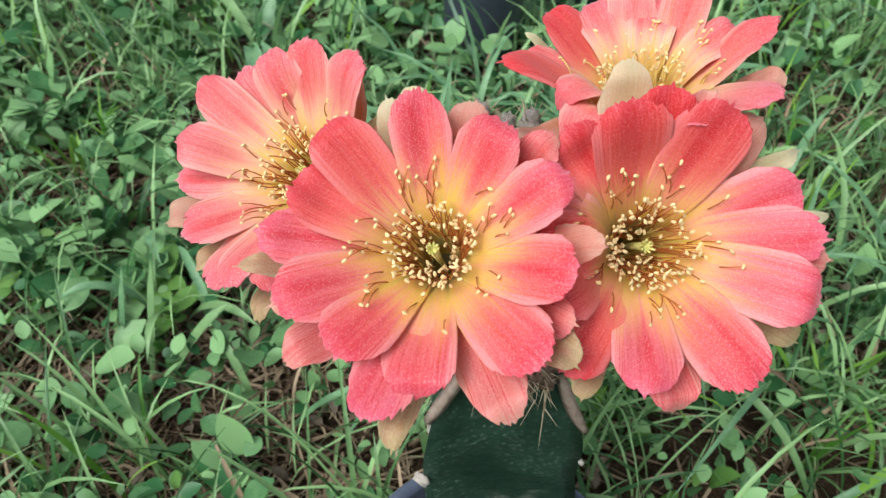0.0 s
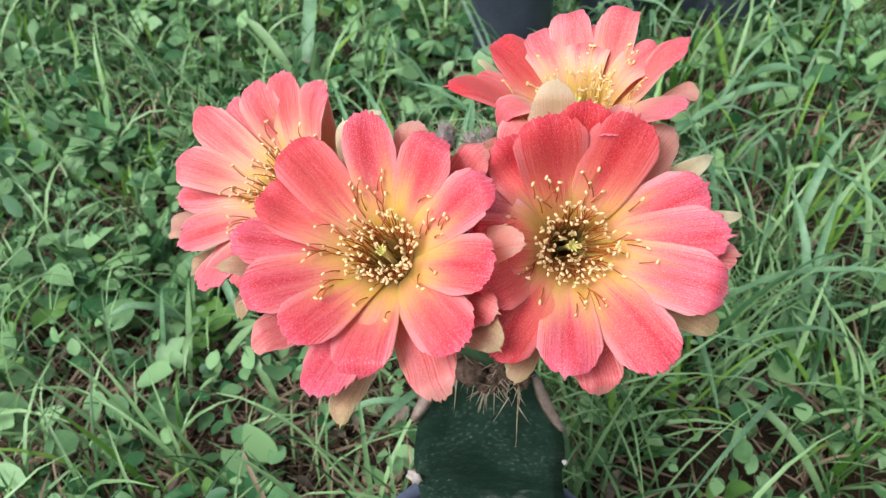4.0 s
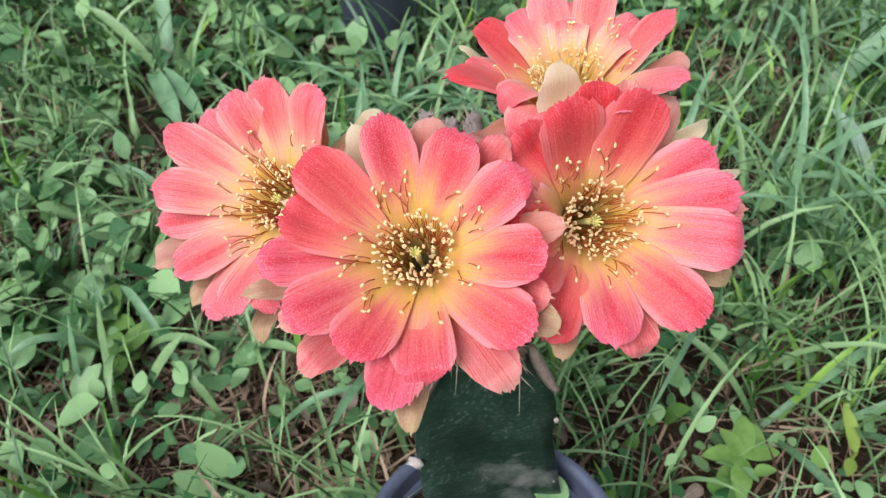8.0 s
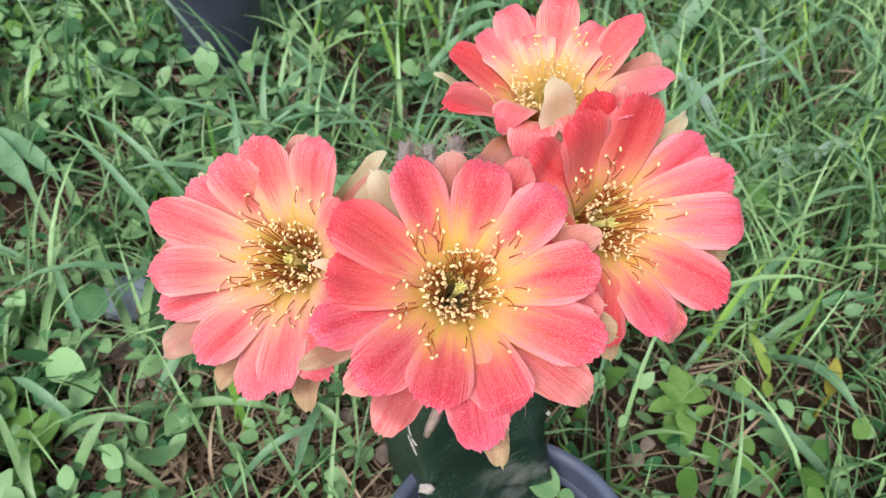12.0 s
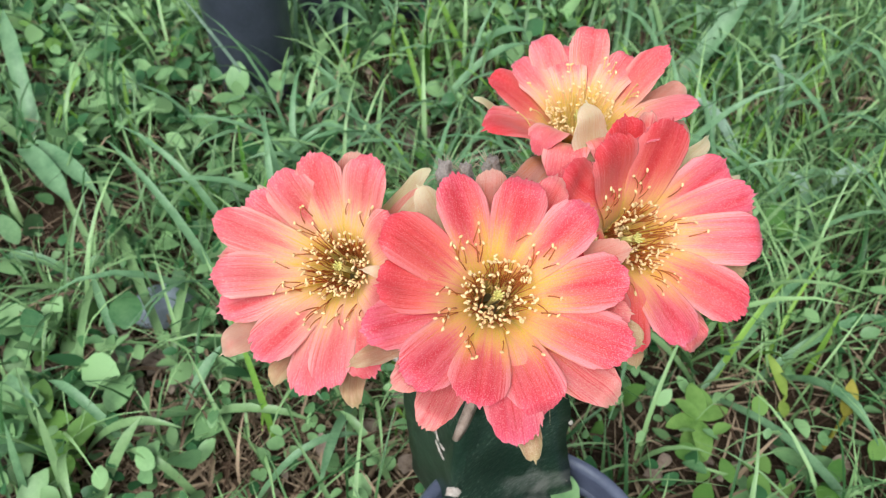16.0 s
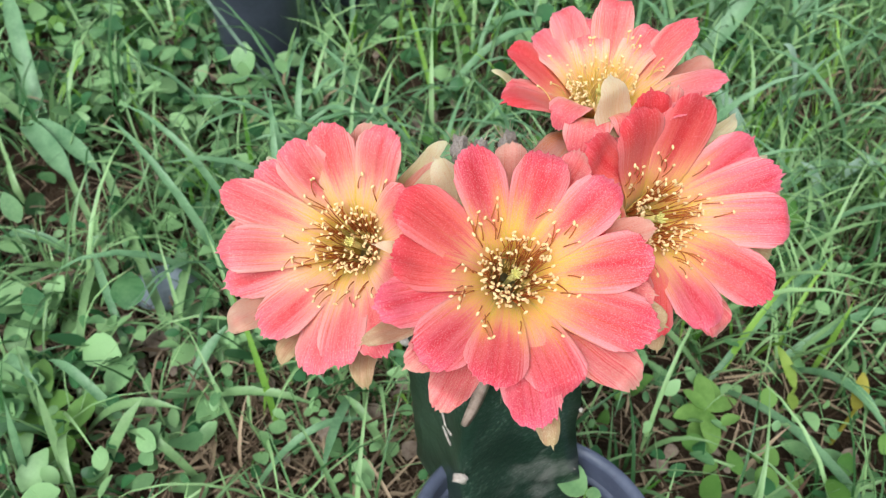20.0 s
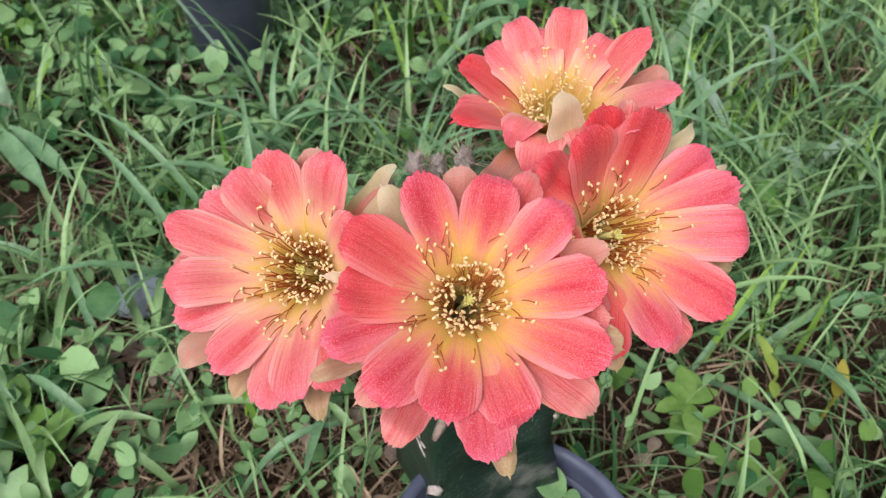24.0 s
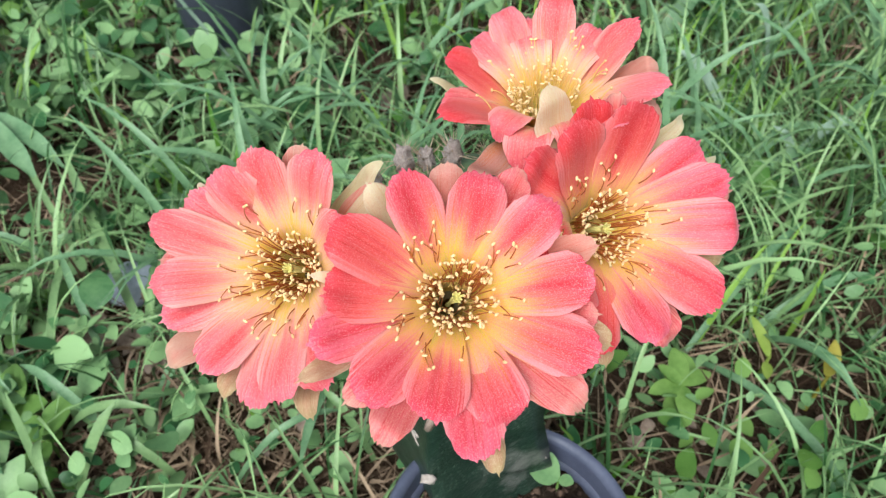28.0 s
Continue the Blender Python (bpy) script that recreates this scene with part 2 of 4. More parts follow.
def plain_organic(name, dark, light, scale, rough=0.6, spec=0.4, relief=0.3, dist=0.001, through=0.0, island=False):
    m, t, b = material(name, rough, spec)
    co = obj_coords(t)
    n1, n2 = noise_tex(t, scale, 5.0, co), noise_tex(t, scale * 9, 3.0, co)
    f = math_node(t, "ADD", math_node(t, "MULTIPLY", n1, 0.7), math_node(t, "MULTIPLY", n2, 0.3))
    if island:
        g = t.nodes.new("ShaderNodeNewGeometry").outputs["Random Per Island"]
        f = math_node(t, "ADD", math_node(t, "MULTIPLY_ADD", f, 0.5, -0.05), math_node(t, "MULTIPLY", g, 0.62))
    col = ramp(t, f, [(0.3, dark), (0.7, light)])
    t.links.new(col, b.inputs["Base Color"])
    bump(t, b, n2, relief, dist)
    if through:
        backlit(t, b, col, through)
    return m


FILAMENT = plain_organic("stamen_filament", (0.36, 0.07, 0.015), (0.56, 0.20, 0.045), 120, 0.5)
FILAMENT_PALE = plain_organic("pale_filament_foot", (0.66, 0.42, 0.10), (0.86, 0.62, 0.22), 120, 0.5)
ANTHER = plain_organic("stamen_anther", (0.82, 0.55, 0.23), (0.92, 0.77, 0.46), 900, 0.8, 0.2)
STIGMA = plain_organic("stigma", (0.50, 0.46, 0.12), (0.70, 0.62, 0.24), 300, 0.6)
TUBE = plain_organic("flower_tube", (0.20, 0.17, 0.08), (0.42, 0.36, 0.20), 120, 0.8, 0.2)
SCION = plain_organic("scion_skin", (0.05, 0.10, 0.05), (0.12, 0.20, 0.10), 70, 0.6)


def stem_material():
    """Dark waxy skin with pale pin-prick speckles, faint bloom and corky wear low on one face."""
    m, t, b = material("rootstock_skin", 0.42, 0.45)
    co = obj_coords(t)
    n1, n2 = noise_tex(t, 35.0, 5.0, co), noise_tex(t, 260.0, 4.0, co)
    base = ramp(t, math_node(t, "ADD", math_node(t, "MULTIPLY", n1, 0.6), math_node(t, "MULTIPLY", n2, 0.4)), [(0.35, (0.005, 0.017, 0.011)), (0.65, (0.024, 0.054, 0.036))])
    vor = node(t, "ShaderNodeTexVoronoi", Scale=310.0)
    t.links.new(co, vor.inputs["Vector"])
    dots = math_node(t, "MULTIPLY", math_node(t, "MAXIMUM", math_node(t, "MULTIPLY_ADD", vor.outputs["Distance"], -2.2, 1.0), 0.0), math_node(t, "MAXIMUM", math_node(t, "MULTIPLY_ADD", n1, 4.0, -1.5), 0.0))
    col = mix(t, base, (0.11, 0.15, 0.12), math_node(t, "MINIMUM", math_node(t, "MULTIPLY", dots, 0.7), 0.7))
    wear = math_node(t, "MAXIMUM", math_node(t, "MULTIPLY_ADD", noise_tex(t, 45.0, 5.0, co), 4.0, -1.9), 0.0)
    sep = t.nodes.new("ShaderNodeSeparateXYZ")
    t.links.new(co, sep.inputs[0])
    low = math_node(t, "MULTIPLY", math_node(t, "LESS_THAN", sep.outputs[2], 0.195), math_node(t, "MINIMUM", math_node(t, "MAXIMUM", math_node(t, "MULTIPLY_ADD", sep.outputs[0], 45.0, -1.2), 0.0), 1.0))
    col = mix(t, col, (0.19, 0.195, 0.175), math_node(t, "MULTIPLY", math_node(t, "MINIMUM", wear, 0.8), low))
    t.links.new(col, b.inputs["Base Color"])
    bump(t, b, math_node(t, "ADD", n2, math_node(t, "MULTIPLY", dots, 0.8)), 0.55, 0.0012)
    return m


STEM = stem_material()
# dry areole scars; also colours the glints painted on the rib face
SCAR_GLINT = plain_organic("dry_white_scar_and_glint", (0.26, 0.20, 0.17), (0.66, 0.60, 0.56), 300, 0.9, 0.2)
WOOL = plain_organic("grey_wool", (0.30, 0.25, 0.23), (0.66, 0.58, 0.55), 700, 0.95, 0.1, 0.8)
FLUFF = plain_organic("brown_wool", (0.10, 0.055, 0.035), (0.40, 0.26, 0.20), 500, 0.95, 0.1, 0.9)
SPINE = plain_organic("spine", (0.25, 0.15, 0.08), (0.62, 0.52, 0.40), 200, 0.5)
POT_BLUE = plain_organic("navy_plastic", (0.060, 0.070, 0.115), (0.110, 0.125, 0.185), 40, 0.42, 0.5, 0.1)
POT_BLACK = plain_organic("black_plastic", (0.020, 0.024, 0.038), (0.055, 0.062, 0.088), 18, 0.38, 0.5, 0.2)
POT_SOIL = plain_organic("potting_soil", (0.012, 0.008, 0.006), (0.06, 0.042, 0.030), 120, 0.95, 0.1, 1.0, 0.004)
CHIP = plain_organic("bark_chip", (0.018, 0.011, 0.008), (0.13, 0.085, 0.06), 150, 0.9, 0.2, 0.5, 0.001, 0, True)


def lawn_material():
    """Brown soil between the plants; far off, where no blade can be told apart, the green of the sward."""
    m, t, b = material("lawn_soil", 0.95, 0.1)
    co = obj_coords(t)
    n1, n2, n3 = noise_tex(t, 34.0, 5.0, co), noise_tex(t, 300.0, 3.0, co), noise_tex(t, 1.3, 6.0, co)
    soil = ramp(t, math_node(t, "ADD", math_node(t, "MULTIPLY", n1, 0.7), math_node(t, "MULTIPLY", n2, 0.3)), [(0.3, (0.012, 0.008, 0.005)), (0.7, (0.10, 0.064, 0.042))])
    sward = ramp(t, math_node(t, "ADD", math_node(t, "MULTIPLY", n3, 0.6), math_node(t, "MULTIPLY", n1, 0.4)), [(0.3, (0.045, 0.085, 0.028)), (0.7, (0.12, 0.21, 0.075))])
    sep = t.nodes.new("ShaderNodeSeparateXYZ")
    t.links.new(co, sep.inputs[0])
    reach = math_node(t, "MAXIMUM", math_node(t, "ABSOLUTE", sep.outputs[0]), math_node(t, "ABSOLUTE", math_node(t, "ADD", sep.outputs[1], -0.9)))
    far = math_node(t, "MULTIPLY_ADD", math_node(t, "ADD", reach, math_node(t, "MULTIPLY_ADD", n3, 1.0, -0.5)), 2.5, -2.9)
    far = math_node(t, "MINIMUM", math_node(t, "MAXIMUM", far, 0.0), 1.0)
    t.links.new(mix(t, soil, sward, far), b.inputs["Base Color"])
    bump(t, b, math_node(t, "ADD", n1, n2), 1.0, 0.01)
    return m


SOIL = lawn_material()
GRASS = plain_organic("grass_blade", (0.045, 0.130, 0.036), (0.37, 0.57, 0.25), 30, 0.38, 0.5, 0.15, 0.0005, 0.3, True)
GRASS_FRESH = plain_organic("fresh_grass_blade", (0.10, 0.26, 0.03), (0.32, 0.54, 0.09), 30, 0.45, 0.45, 0.1, 0.0005, 0.3, True)
GRASS_WIDE = plain_organic("wide_grass_blade", (0.08, 0.20, 0.085), (0.25, 0.42, 0.22), 45, 0.45, 0.5, 0.2, 0.0005, 0.2)
GRASS_PALE = plain_organic("bleached_grass_blade", (0.24, 0.36, 0.26), (0.42, 0.56, 0.44), 60, 0.5, 0.4, 0.2, 0.0005, 0.2)
STALK = plain_organic("grass_stalk", (0.02, 0.06, 0.02), (0.05, 0.12, 0.04), 60, 0.5)
STRAW = plain_organic("dry_straw", (0.075, 0.045, 0.028), (0.44, 0.32, 0.22), 60, 0.85, 0.2, 0.3, 0.0005, 0.1, True)
LEAF = plain_organic("weed_leaf", (0.05, 0.165, 0.055), (0.32, 0.53, 0.23), 40, 0.45, 0.45, 0.3, 0.0008, 0.25, True)
LEAF_LIGHT = plain_organic("light_weed_leaf", (0.10, 0.25, 0.045), (0.23, 0.41, 0.10), 60, 0.5, 0.4, 0.3, 0.0008, 0.3, True)
LEAF_SEEDLING = plain_organic("seedling_leaf", (0.12, 0.26, 0.045), (0.26, 0.43, 0.11), 60, 0.5, 0.4, 0.3, 0.0008, 0.3)
LEAF_LIME = plain_organic("lime_leaf", (0.26, 0.38, 0.06), (0.40, 0.52, 0.12), 60, 0.5, 0.4, 0.3, 0.0008, 0.3)
LEAF_YELLOW = plain_organic("yellow_leaf", (0.30, 0.28, 0.04), (0.46, 0.40, 0.07), 60, 0.6, 0.3, 0.3, 0.0008, 0.3)
LEAF_DEAD = plain_organic("dead_leaf", (0.11, 0.07, 0.05), (0.44, 0.34, 0.28), 55, 0.9, 0.2, 0.5, 0.001, 0.1)
STONE = plain_organic("blue_grey_stone", (0.24, 0.28, 0.34), (0.40, 0.45, 0.52), 25, 0.7, 0.3, 0.3)


# ================= ground =================
def ground_height(x, y):
    return 0.012 * math.sin(x * 5.1 + 1.3) * math.cos(y * 4.3) + 0.006 * math.sin(x * 17 + y * 13)


def ground_sheet():
    bm = bmesh.new()
    n, ext = 90, 2.6
    g = [[bm.verts.new((x, y, ground_height(x, y) + 0.006 * noise.noise((x * 30, y * 30, 0)))) for x in np.linspace(-ext, ext, n)] for y in np.linspace(-ext + 0.6, ext + 0.6, n)]
    for j in range(n - 1):
        for i in range(n - 1):
            bm.faces.new((g[j][i], g[j][i + 1], g[j + 1][i + 1], g[j + 1][i]))
    far = [bm.verts.new((sx * 400, sy * 400, -0.02)) for sx, sy in ((-1, -1), (1, -1), (1, 1), (-1, 1))]
    edges = [[g[0][i] for i in range(n)], [g[j][n - 1] for j in range(n)], [g[n - 1][i] for i in range(n - 1, -1, -1)], [g[j][0] for j in range(n - 1, -1, -1)]]
    for k, row in enumerate(edges):
        for a, b in zip(row, row[1:]):
            bm.faces.new((a, far[k], b))
        bm.faces.new((row[-1], far[k], far[(k + 1) % 4]))
    bmesh.ops.recalc_face_normals(bm, faces=bm.faces)
    return part("ground", bm, SOIL)


tagged(ground_sheet(), "dark brown lawn soil under grass, weeds and dry litter", "ground", kind="structure")


def blades(name, mat, n, length, width, region, lean=(0.3, 1.2), label="", segs=6, keep=None, clump=0, flat=False):
    """Many arching blades in one mesh: each a tapering folded strip."""
    x0, x1, y0, y1 = region
    xs, ys = rng.uniform(x0, x1, n), rng.uniform(y0, y1, n)
    if clump:
        cx, cy = rng.uniform(x0, x1, clump), rng.uniform(y0, y1, clump)
        k = rng.integers(0, clump, n)
        sp = 0.5 * rng.random(n) ** 2 * 0.12
        an = rng.uniform(0, 2 * np.pi, n)
        xs, ys = cx[k] + sp * np.cos(an), cy[k] + sp * np.sin(an)
    ok = np.hypot(xs - POT_X, ys - POT_Y) > 0.085
    if region == AREA or region[1] == AREA[1]:
        edge = np.minimum(np.minimum(xs - AREA[0], AREA[1] - xs), np.minimum(ys - AREA[2], AREA[3] - ys))
        ok &= rng.random(n) < 0.15 + edge / 0.35
    if keep is not None:
        ok &= np.array([keep(x, y) for x, y in zip(xs, ys)])
    xs, ys = xs[ok], ys[ok]
    n = len(xs)
    zs = np.array([ground_height(x, y) for x, y in zip(xs, ys)])
    azm = rng.uniform(0, 2 * np.pi, n)
    ln, wd = rng.uniform(*length, n), rng.uniform(*width, n)
    bend = rng.uniform(*lean, n)
    start = rng.uniform(0.02, 0.35, n) if not flat else rng.uniform(1.2, 1.5, n)
    side_turn = rng.normal(0, 0.25, n)
    pts = np.zeros((n, segs + 1, 3))
    p = np.stack([xs, ys, zs], 1)
    pts[:, 0] = p
    for s in range(segs):
        f = (s + 0.5) / segs
        ang = start + bend * f ** 1.3 * 1.5
        a2 = azm + side_turn * f
        step = np.stack([np.sin(ang) * np.cos(a2), np.sin(ang) * np.sin(a2), np.cos(ang)], 1) * (ln / segs)[:, None]
        p = p + step
        p[:, 2] = np.maximum(p[:, 2], zs + 0.004)
        pts[:, s + 1] = p
    side = np.stack([-np.sin(azm), np.cos(azm), rng.normal(0, 0.35, n)], 1)
    side /= np.linalg.norm(side, axis=1, keepdims=True)
    prof = np.array([0.55] + [math.sin(math.pi * (0.25 + 0.72 * (s + 1) / segs)) for s in range(segs)])
    prof[-1] = 0.06
    off = side[:, None, :] * (wd[:, None] * prof[None])[..., None] * 0.5
    up = np.zeros_like(off)
    up[..., 2] = np.linalg.norm(off, axis=2) * 0.5
    verts = np.stack([pts - off + up, pts, pts + off + up], 2).reshape(-1, 3)
    base = (np.arange(n) * (segs + 1) * 3)[:, None, None]
    quad = np.array([[3 * s + k, 3 * s + k + 1, 3 * s + k + 4, 3 * s + k + 3] for s in range(segs) for k in (0, 1)])[None]
    faces = (base + quad).reshape(-1, 4)
    me = bpy.data.meshes.new(name)
    me.vertices.add(len(verts))
    me.vertices.foreach_set("co", verts.astype(np.float32).ravel())
    me.loops.add(faces.size)
    me.loops.foreach_set("vertex_index", faces.astype(np.int32).ravel())
    me.polygons.add(len(faces))
    me.polygons.foreach_set("loop_start", np.arange(0, faces.size, 4, dtype=np.int32))
    me.update(calc_edges=True)
    me.polygons.foreach_set("use_smooth", [True] * len(faces))
    me.materials.append(mat)
    return tagged(new(name, me), label, "grass", kind="stuff")


POT_X, POT_Y, RIM_Z, RIM_R = 0.0522, 0.1807, 0.15, 0.0782
AREA = (-1.7, 1.7, -0.5, 2.3)


def patch(x, y, seed):
    return 0.5 + 0.9 * noise.noise((x * 3.1, y * 3.1, seed))


def leafy(x, y):
    """Where broad-leaved weeds outgrow the grass: the far side, away from the open right-hand lawn."""
    return max(0.0, min(1.0, 0.5 - 0.55 * (x - 0.05) + 0.25 * (y - 0.7)))


def grassy(x, y):
    return rng.random() < 0.42 + 0.58 * (1 - leafy(x, y)) and rng.random() < 0.6 + 0.6 * patch(x, y, 2.0)


THIN_SPOTS = ((-0.28, 0.455, 0.075), (-0.45, 0.64, 0.10), (0.228, 0.315, 0.055), (0.347, 0.31, 0.045), (-0.07, 0.85, 0.085), (-0.19, 1.12, 0.06), (-0.03, 1.17, 0.06),
              (-0.47, 0.47, 0.06), (-0.40, 0.42, 0.035), (-0.08, 0.30, 0.06), (-0.20, 0.29, 0.05), (0.16, 0.40, 0.06), (0.27, 0.37, 0.05), (0.55, 0.85, 0.06), (-0.62, 0.95, 0.06), (0.10, 0.75, 0.06), (-0.52, 0.62, 0.05), (0.62, 0.55, 0.05))


def open_spot(x, y):
    """Small gaps in the sward: round the stone, over the fallen broad blades, round the seedling."""
    return any(math.hypot(x - a, y - b) < r for a, b, r in THIN_SPOTS) and rng.random() < 0.85


def low_in_front_of_pot(x, y):
    if open_spot(x, y):
        return False
    if -0.40 < x < -0.19 and 0.72 < y < 1.0:
        return False
    if math.hypot(x - 0.235, y - 0.315) < 0.09 and rng.random() < 0.85:
        return False
    return grassy(x, y)


def beyond(x, y):
    """Past the trodden strip nearest the pot, where the sward thickens."""
    return rng.random() < (y - 0.42) / 0.25


blades("grass", GRASS, 15000, (0.07, 0.22), (0.0035, 0.0075), AREA, (0.4, 1.4), "mid-green arching lawn grass growing out of bare soil", clump=2200, keep=lambda x, y: beyond(x, y) and low_in_front_of_pot(x, y))
blades("thin_grass", GRASS, 8600, (0.06, 0.18), (0.0020, 0.0046), (-1.0, 1.1, -0.2, 0.72), (0.4, 1.5), "thin green grass over bare soil and litter", clump=800, keep=low_in_front_of_pot)
blades("short_grass", GRASS, 26000, (0.03, 0.11), (0.0018, 0.0042), AREA, (0.2, 1.2), "short thin green grass between the taller blades", segs=4, keep=lambda x, y: not open_spot(x, y) and rng.random() > 0.4 * leafy(x, y))
blades("fresh_grass", GRASS_FRESH, 5600, (0.05, 0.15), (0.0035, 0.007), AREA, (0.1, 0.9), "fresh yellow-green young grass blades", clump=900, keep=low_in_front_of_pot)
blades("pale_grass", GRASS_WIDE, 3000, (0.12, 0.26), (0.006, 0.011), (-0.3, 1.7, -0.3, 2.3), (0.7, 1.5), "long pale bluish-green arching grass blades", clump=500, keep=lambda x, y: beyond(x, y) and grassy(x, y))
blades("outer_grass", GRASS, 60000, (0.08, 0.24), (0.006, 0.014), (-6.0, 6.0, -5.0, 7.0), (0.3, 1.3), "mid-green lawn grass further out on the lawn", segs=3, clump=9000, keep=lambda x, y: not (-1.35 < x < 1.35 and -0.2 < y < 1.95))
blades("dry_straw", STRAW, 34000, (0.02, 0.10), (0.0008, 0.0030), AREA, (-0.25, 0.20), "dry brown straw and dead blades lying on the soil", segs=4, flat=True, keep=lambda x, y: rng.random() < (1.3 - leafy(x, y) if y > 0.6 else 1.0))
blades("straw_litter", STRAW, 6000, (0.015, 0.07), (0.0012, 0.0042), (-0.75, 0.08, -0.1, 0.62), (-0.3, 0.35), "matted pale dry grass litter beside the pot", segs=4, flat=True)
blades("dead_grass", STRAW, 4800, (0.04, 0.12), (0.002, 0.005), AREA, (0.8, 1.6), "dry brown dead grass blades between the green ones", clump=1300)


def leaf_mesh(length, width, rows=5, curl=0.25, fold=0.25):
    """A leaf with a midrib fold and a little thickness, base at the origin, along +x, face up."""
    v, f = [], []
    for i in range(rows + 1):
        u = i / rows
        w = width * 0.5 * max(0.0, math.sin(math.pi * (0.02 + 0.97 * u ** 0.9))) ** 0.7 + 0.0004
        z = -curl * length * u * u + 0.12 * length * u
        for k in (-1, 0, 1):
            v.append((length * u, w * k, z + abs(k) * w * fold))
    m = len(v)
    v += [(x, y, z - 0.0006) for x, y, z in v]
    for i in range(rows):
        for k in (0, 1):
            a = 3 * i + k
            f.append((a, a + 3, a + 4, a + 1))
            f.append((m + a, m + a + 1, m + a + 4, m + a + 3))
    return v, f


def leaf_stuff(name, mat, n, size, region, label, clump, keep=None, tumble=0.45, high=0.06):
    verts, faces = [], []
    x0, x1, y0, y1 = region
    for c in range(clump):
        cx, cy = rng.uniform(x0, x1), rng.uniform(y0, y1)
        if math.hypot(cx - POT_X, cy - POT_Y) < 0.12 or (keep and not keep(cx, cy)):
            continue
        if region == AREA:  # the outermost clumps stray outwards, so that the weeds thin out unevenly
            stray = 0.7 * (math.sin(c * 12.9898) * 437.58 % 1.0) ** 2
            cx += stray * ((cx > x1 - 0.35) - (cx < x0 + 0.35))
            cy += stray * ((cy > y1 - 0.35) - (cy < y0 + 0.2))
        for q in range(n):
            ln = rng.uniform(*size)
            v, f = leaf_mesh(ln, ln * rng.uniform(0.5, 0.78), 5, rng.uniform(-0.1, 0.5), rng.uniform(0.05, 0.35))
            x, y = cx + rng.normal(0, 0.028), cy + rng.normal(0, 0.028)
            m = Matrix.Translation((x, y, ground_height(x, y) + rng.uniform(0.008, high))) @ Euler((rng.normal(0, tumble), rng.normal(-0.2, tumble), rng.uniform(0, 6.28))).to_matrix().to_4x4()
            base = len(verts)
            verts += [tuple(m @ Vector(p)) for p in v]
            faces += [tuple(base + i for i in g) for g in f]
    return tagged(part(name, (verts, faces), mat), label, "weeds", kind="stuff")


leaf_stuff("leaf_litter", LEAF_DEAD, 5, (0.008, 0.024), AREA, "small dry brown leaf bits strewn on the soil", 620, None, 0.25, 0.014)
leaf_stuff("weed_leaves", LEAF, 10, (0.016, 0.042), AREA, "small oval green weed leaves between the grass", 2700, lambda x, y: (beyond(x, y) or x < -0.16) and not open_spot(x, y) and rng.random() < 0.08 + 1.1 * leafy(x, y) ** 1.3)
leaf_stuff("small_weed_leaves", LEAF, 7, (0.008, 0.020), (-0.8, 0.9, -0.2, 0.62), "tiny green weed leaves scattered over the litter", 420)
leaf_stuff("light_weed_leaves", LEAF_LIGHT, 6, (0.014, 0.03), AREA, "light yellow-green weed leaves between the grass", 480)


def arch_blade(parent, p0, p1, rise, width, mat, label=""):
    """One broad blade from its base to its tip, folded along the midrib, with thickness."""
    p0, p1 = Vector(p0), Vector(p1)
    mid = (p0 + p1) / 2 + Vector((0, 0, rise * 2))
    rows = 12
    side = (p1 - p0).cross(Vector((0, -0.35, 1))).normalized()
    v, f = [], []
    for i in range(rows + 1):
        u = i / rows
        c = p0 * (1 - u) ** 2 + mid * 2 * u * (1 - u) + p1 * u * u
        w = width / 2 * (0.6 + 0.4 * math.sin(math.pi * min(1, u * 1.4 + 0.1) * 0.6)) * min(1, (1 - u) * 3.5 + 0.06)
        v += [tuple(c - side * w + Vector((0, 0, w * 0.55))), tuple(c), tuple(c + side * w + Vector((0, 0, w * 0.55)))]
    m = len(v)
    v += [(x, y, z - 0.0005) for x, y, z in v]
    for i in range(rows):
        for k in (0, 1):
            a = 3 * i + k
            f += [(a, a + 3, a + 4, a + 1), (m + a, m + a + 1, m + a + 4, m + a + 3)]
    ob = part("blade", (v, f), mat, parent, label)
    if parent:
        ob.matrix_parent_inverse = parent.matrix_world.inverted()
    return ob


def grass_clump(x, y, label, rows):
    ob = new("grass_clump")
    ob.matrix_world = pose(x, y, ground_height(x, y))
    tagged(ob, label, "grass", "broad grass clumps")
    for p0, p1, rise, width, mat in rows:
        foot = Vector((x, y, ground_height(x, y)))
        arch_blade(ob, p0 if p0 else foot, p1, rise, width, mat)
    return ob


grass_clump(-0.535, 0.775, "broad pale green grass clump with one yellow-green blade", [
    (None, (-0.604, 0.932, 0.16), 0.02, 0.022, GRASS_WIDE), (None, (-0.496, 0.871, 0.095), 0.01, 0.009, GRASS_FRESH), (None, (-0.524, 0.729, 0.072), 0.0, 0.008, GRASS_WIDE),
    ((-0.524, 0.729, 0.07), (-0.436, 0.640, 0.05), 0.01, 0.024, GRASS_WIDE), ((-0.514, 0.735, 0.07), (-0.412, 0.660, 0.05), 0.012, 0.020, GRASS_WIDE),
    (None, (-0.317, 0.469, 0.03), 0.03, 0.007, GRASS), (None, (-0.66, 0.80, 0.12), 0.02, 0.014, GRASS)])
grass_clump(0.369, 1.016, "tall light green grass blade leaning over the lawn", [(None, (0.472, 1.05, 0.14), 0.0, 0.017, GRASS_WIDE), (None, (0.33, 1.08, 0.12), 0.01, 0.009, GRASS)])
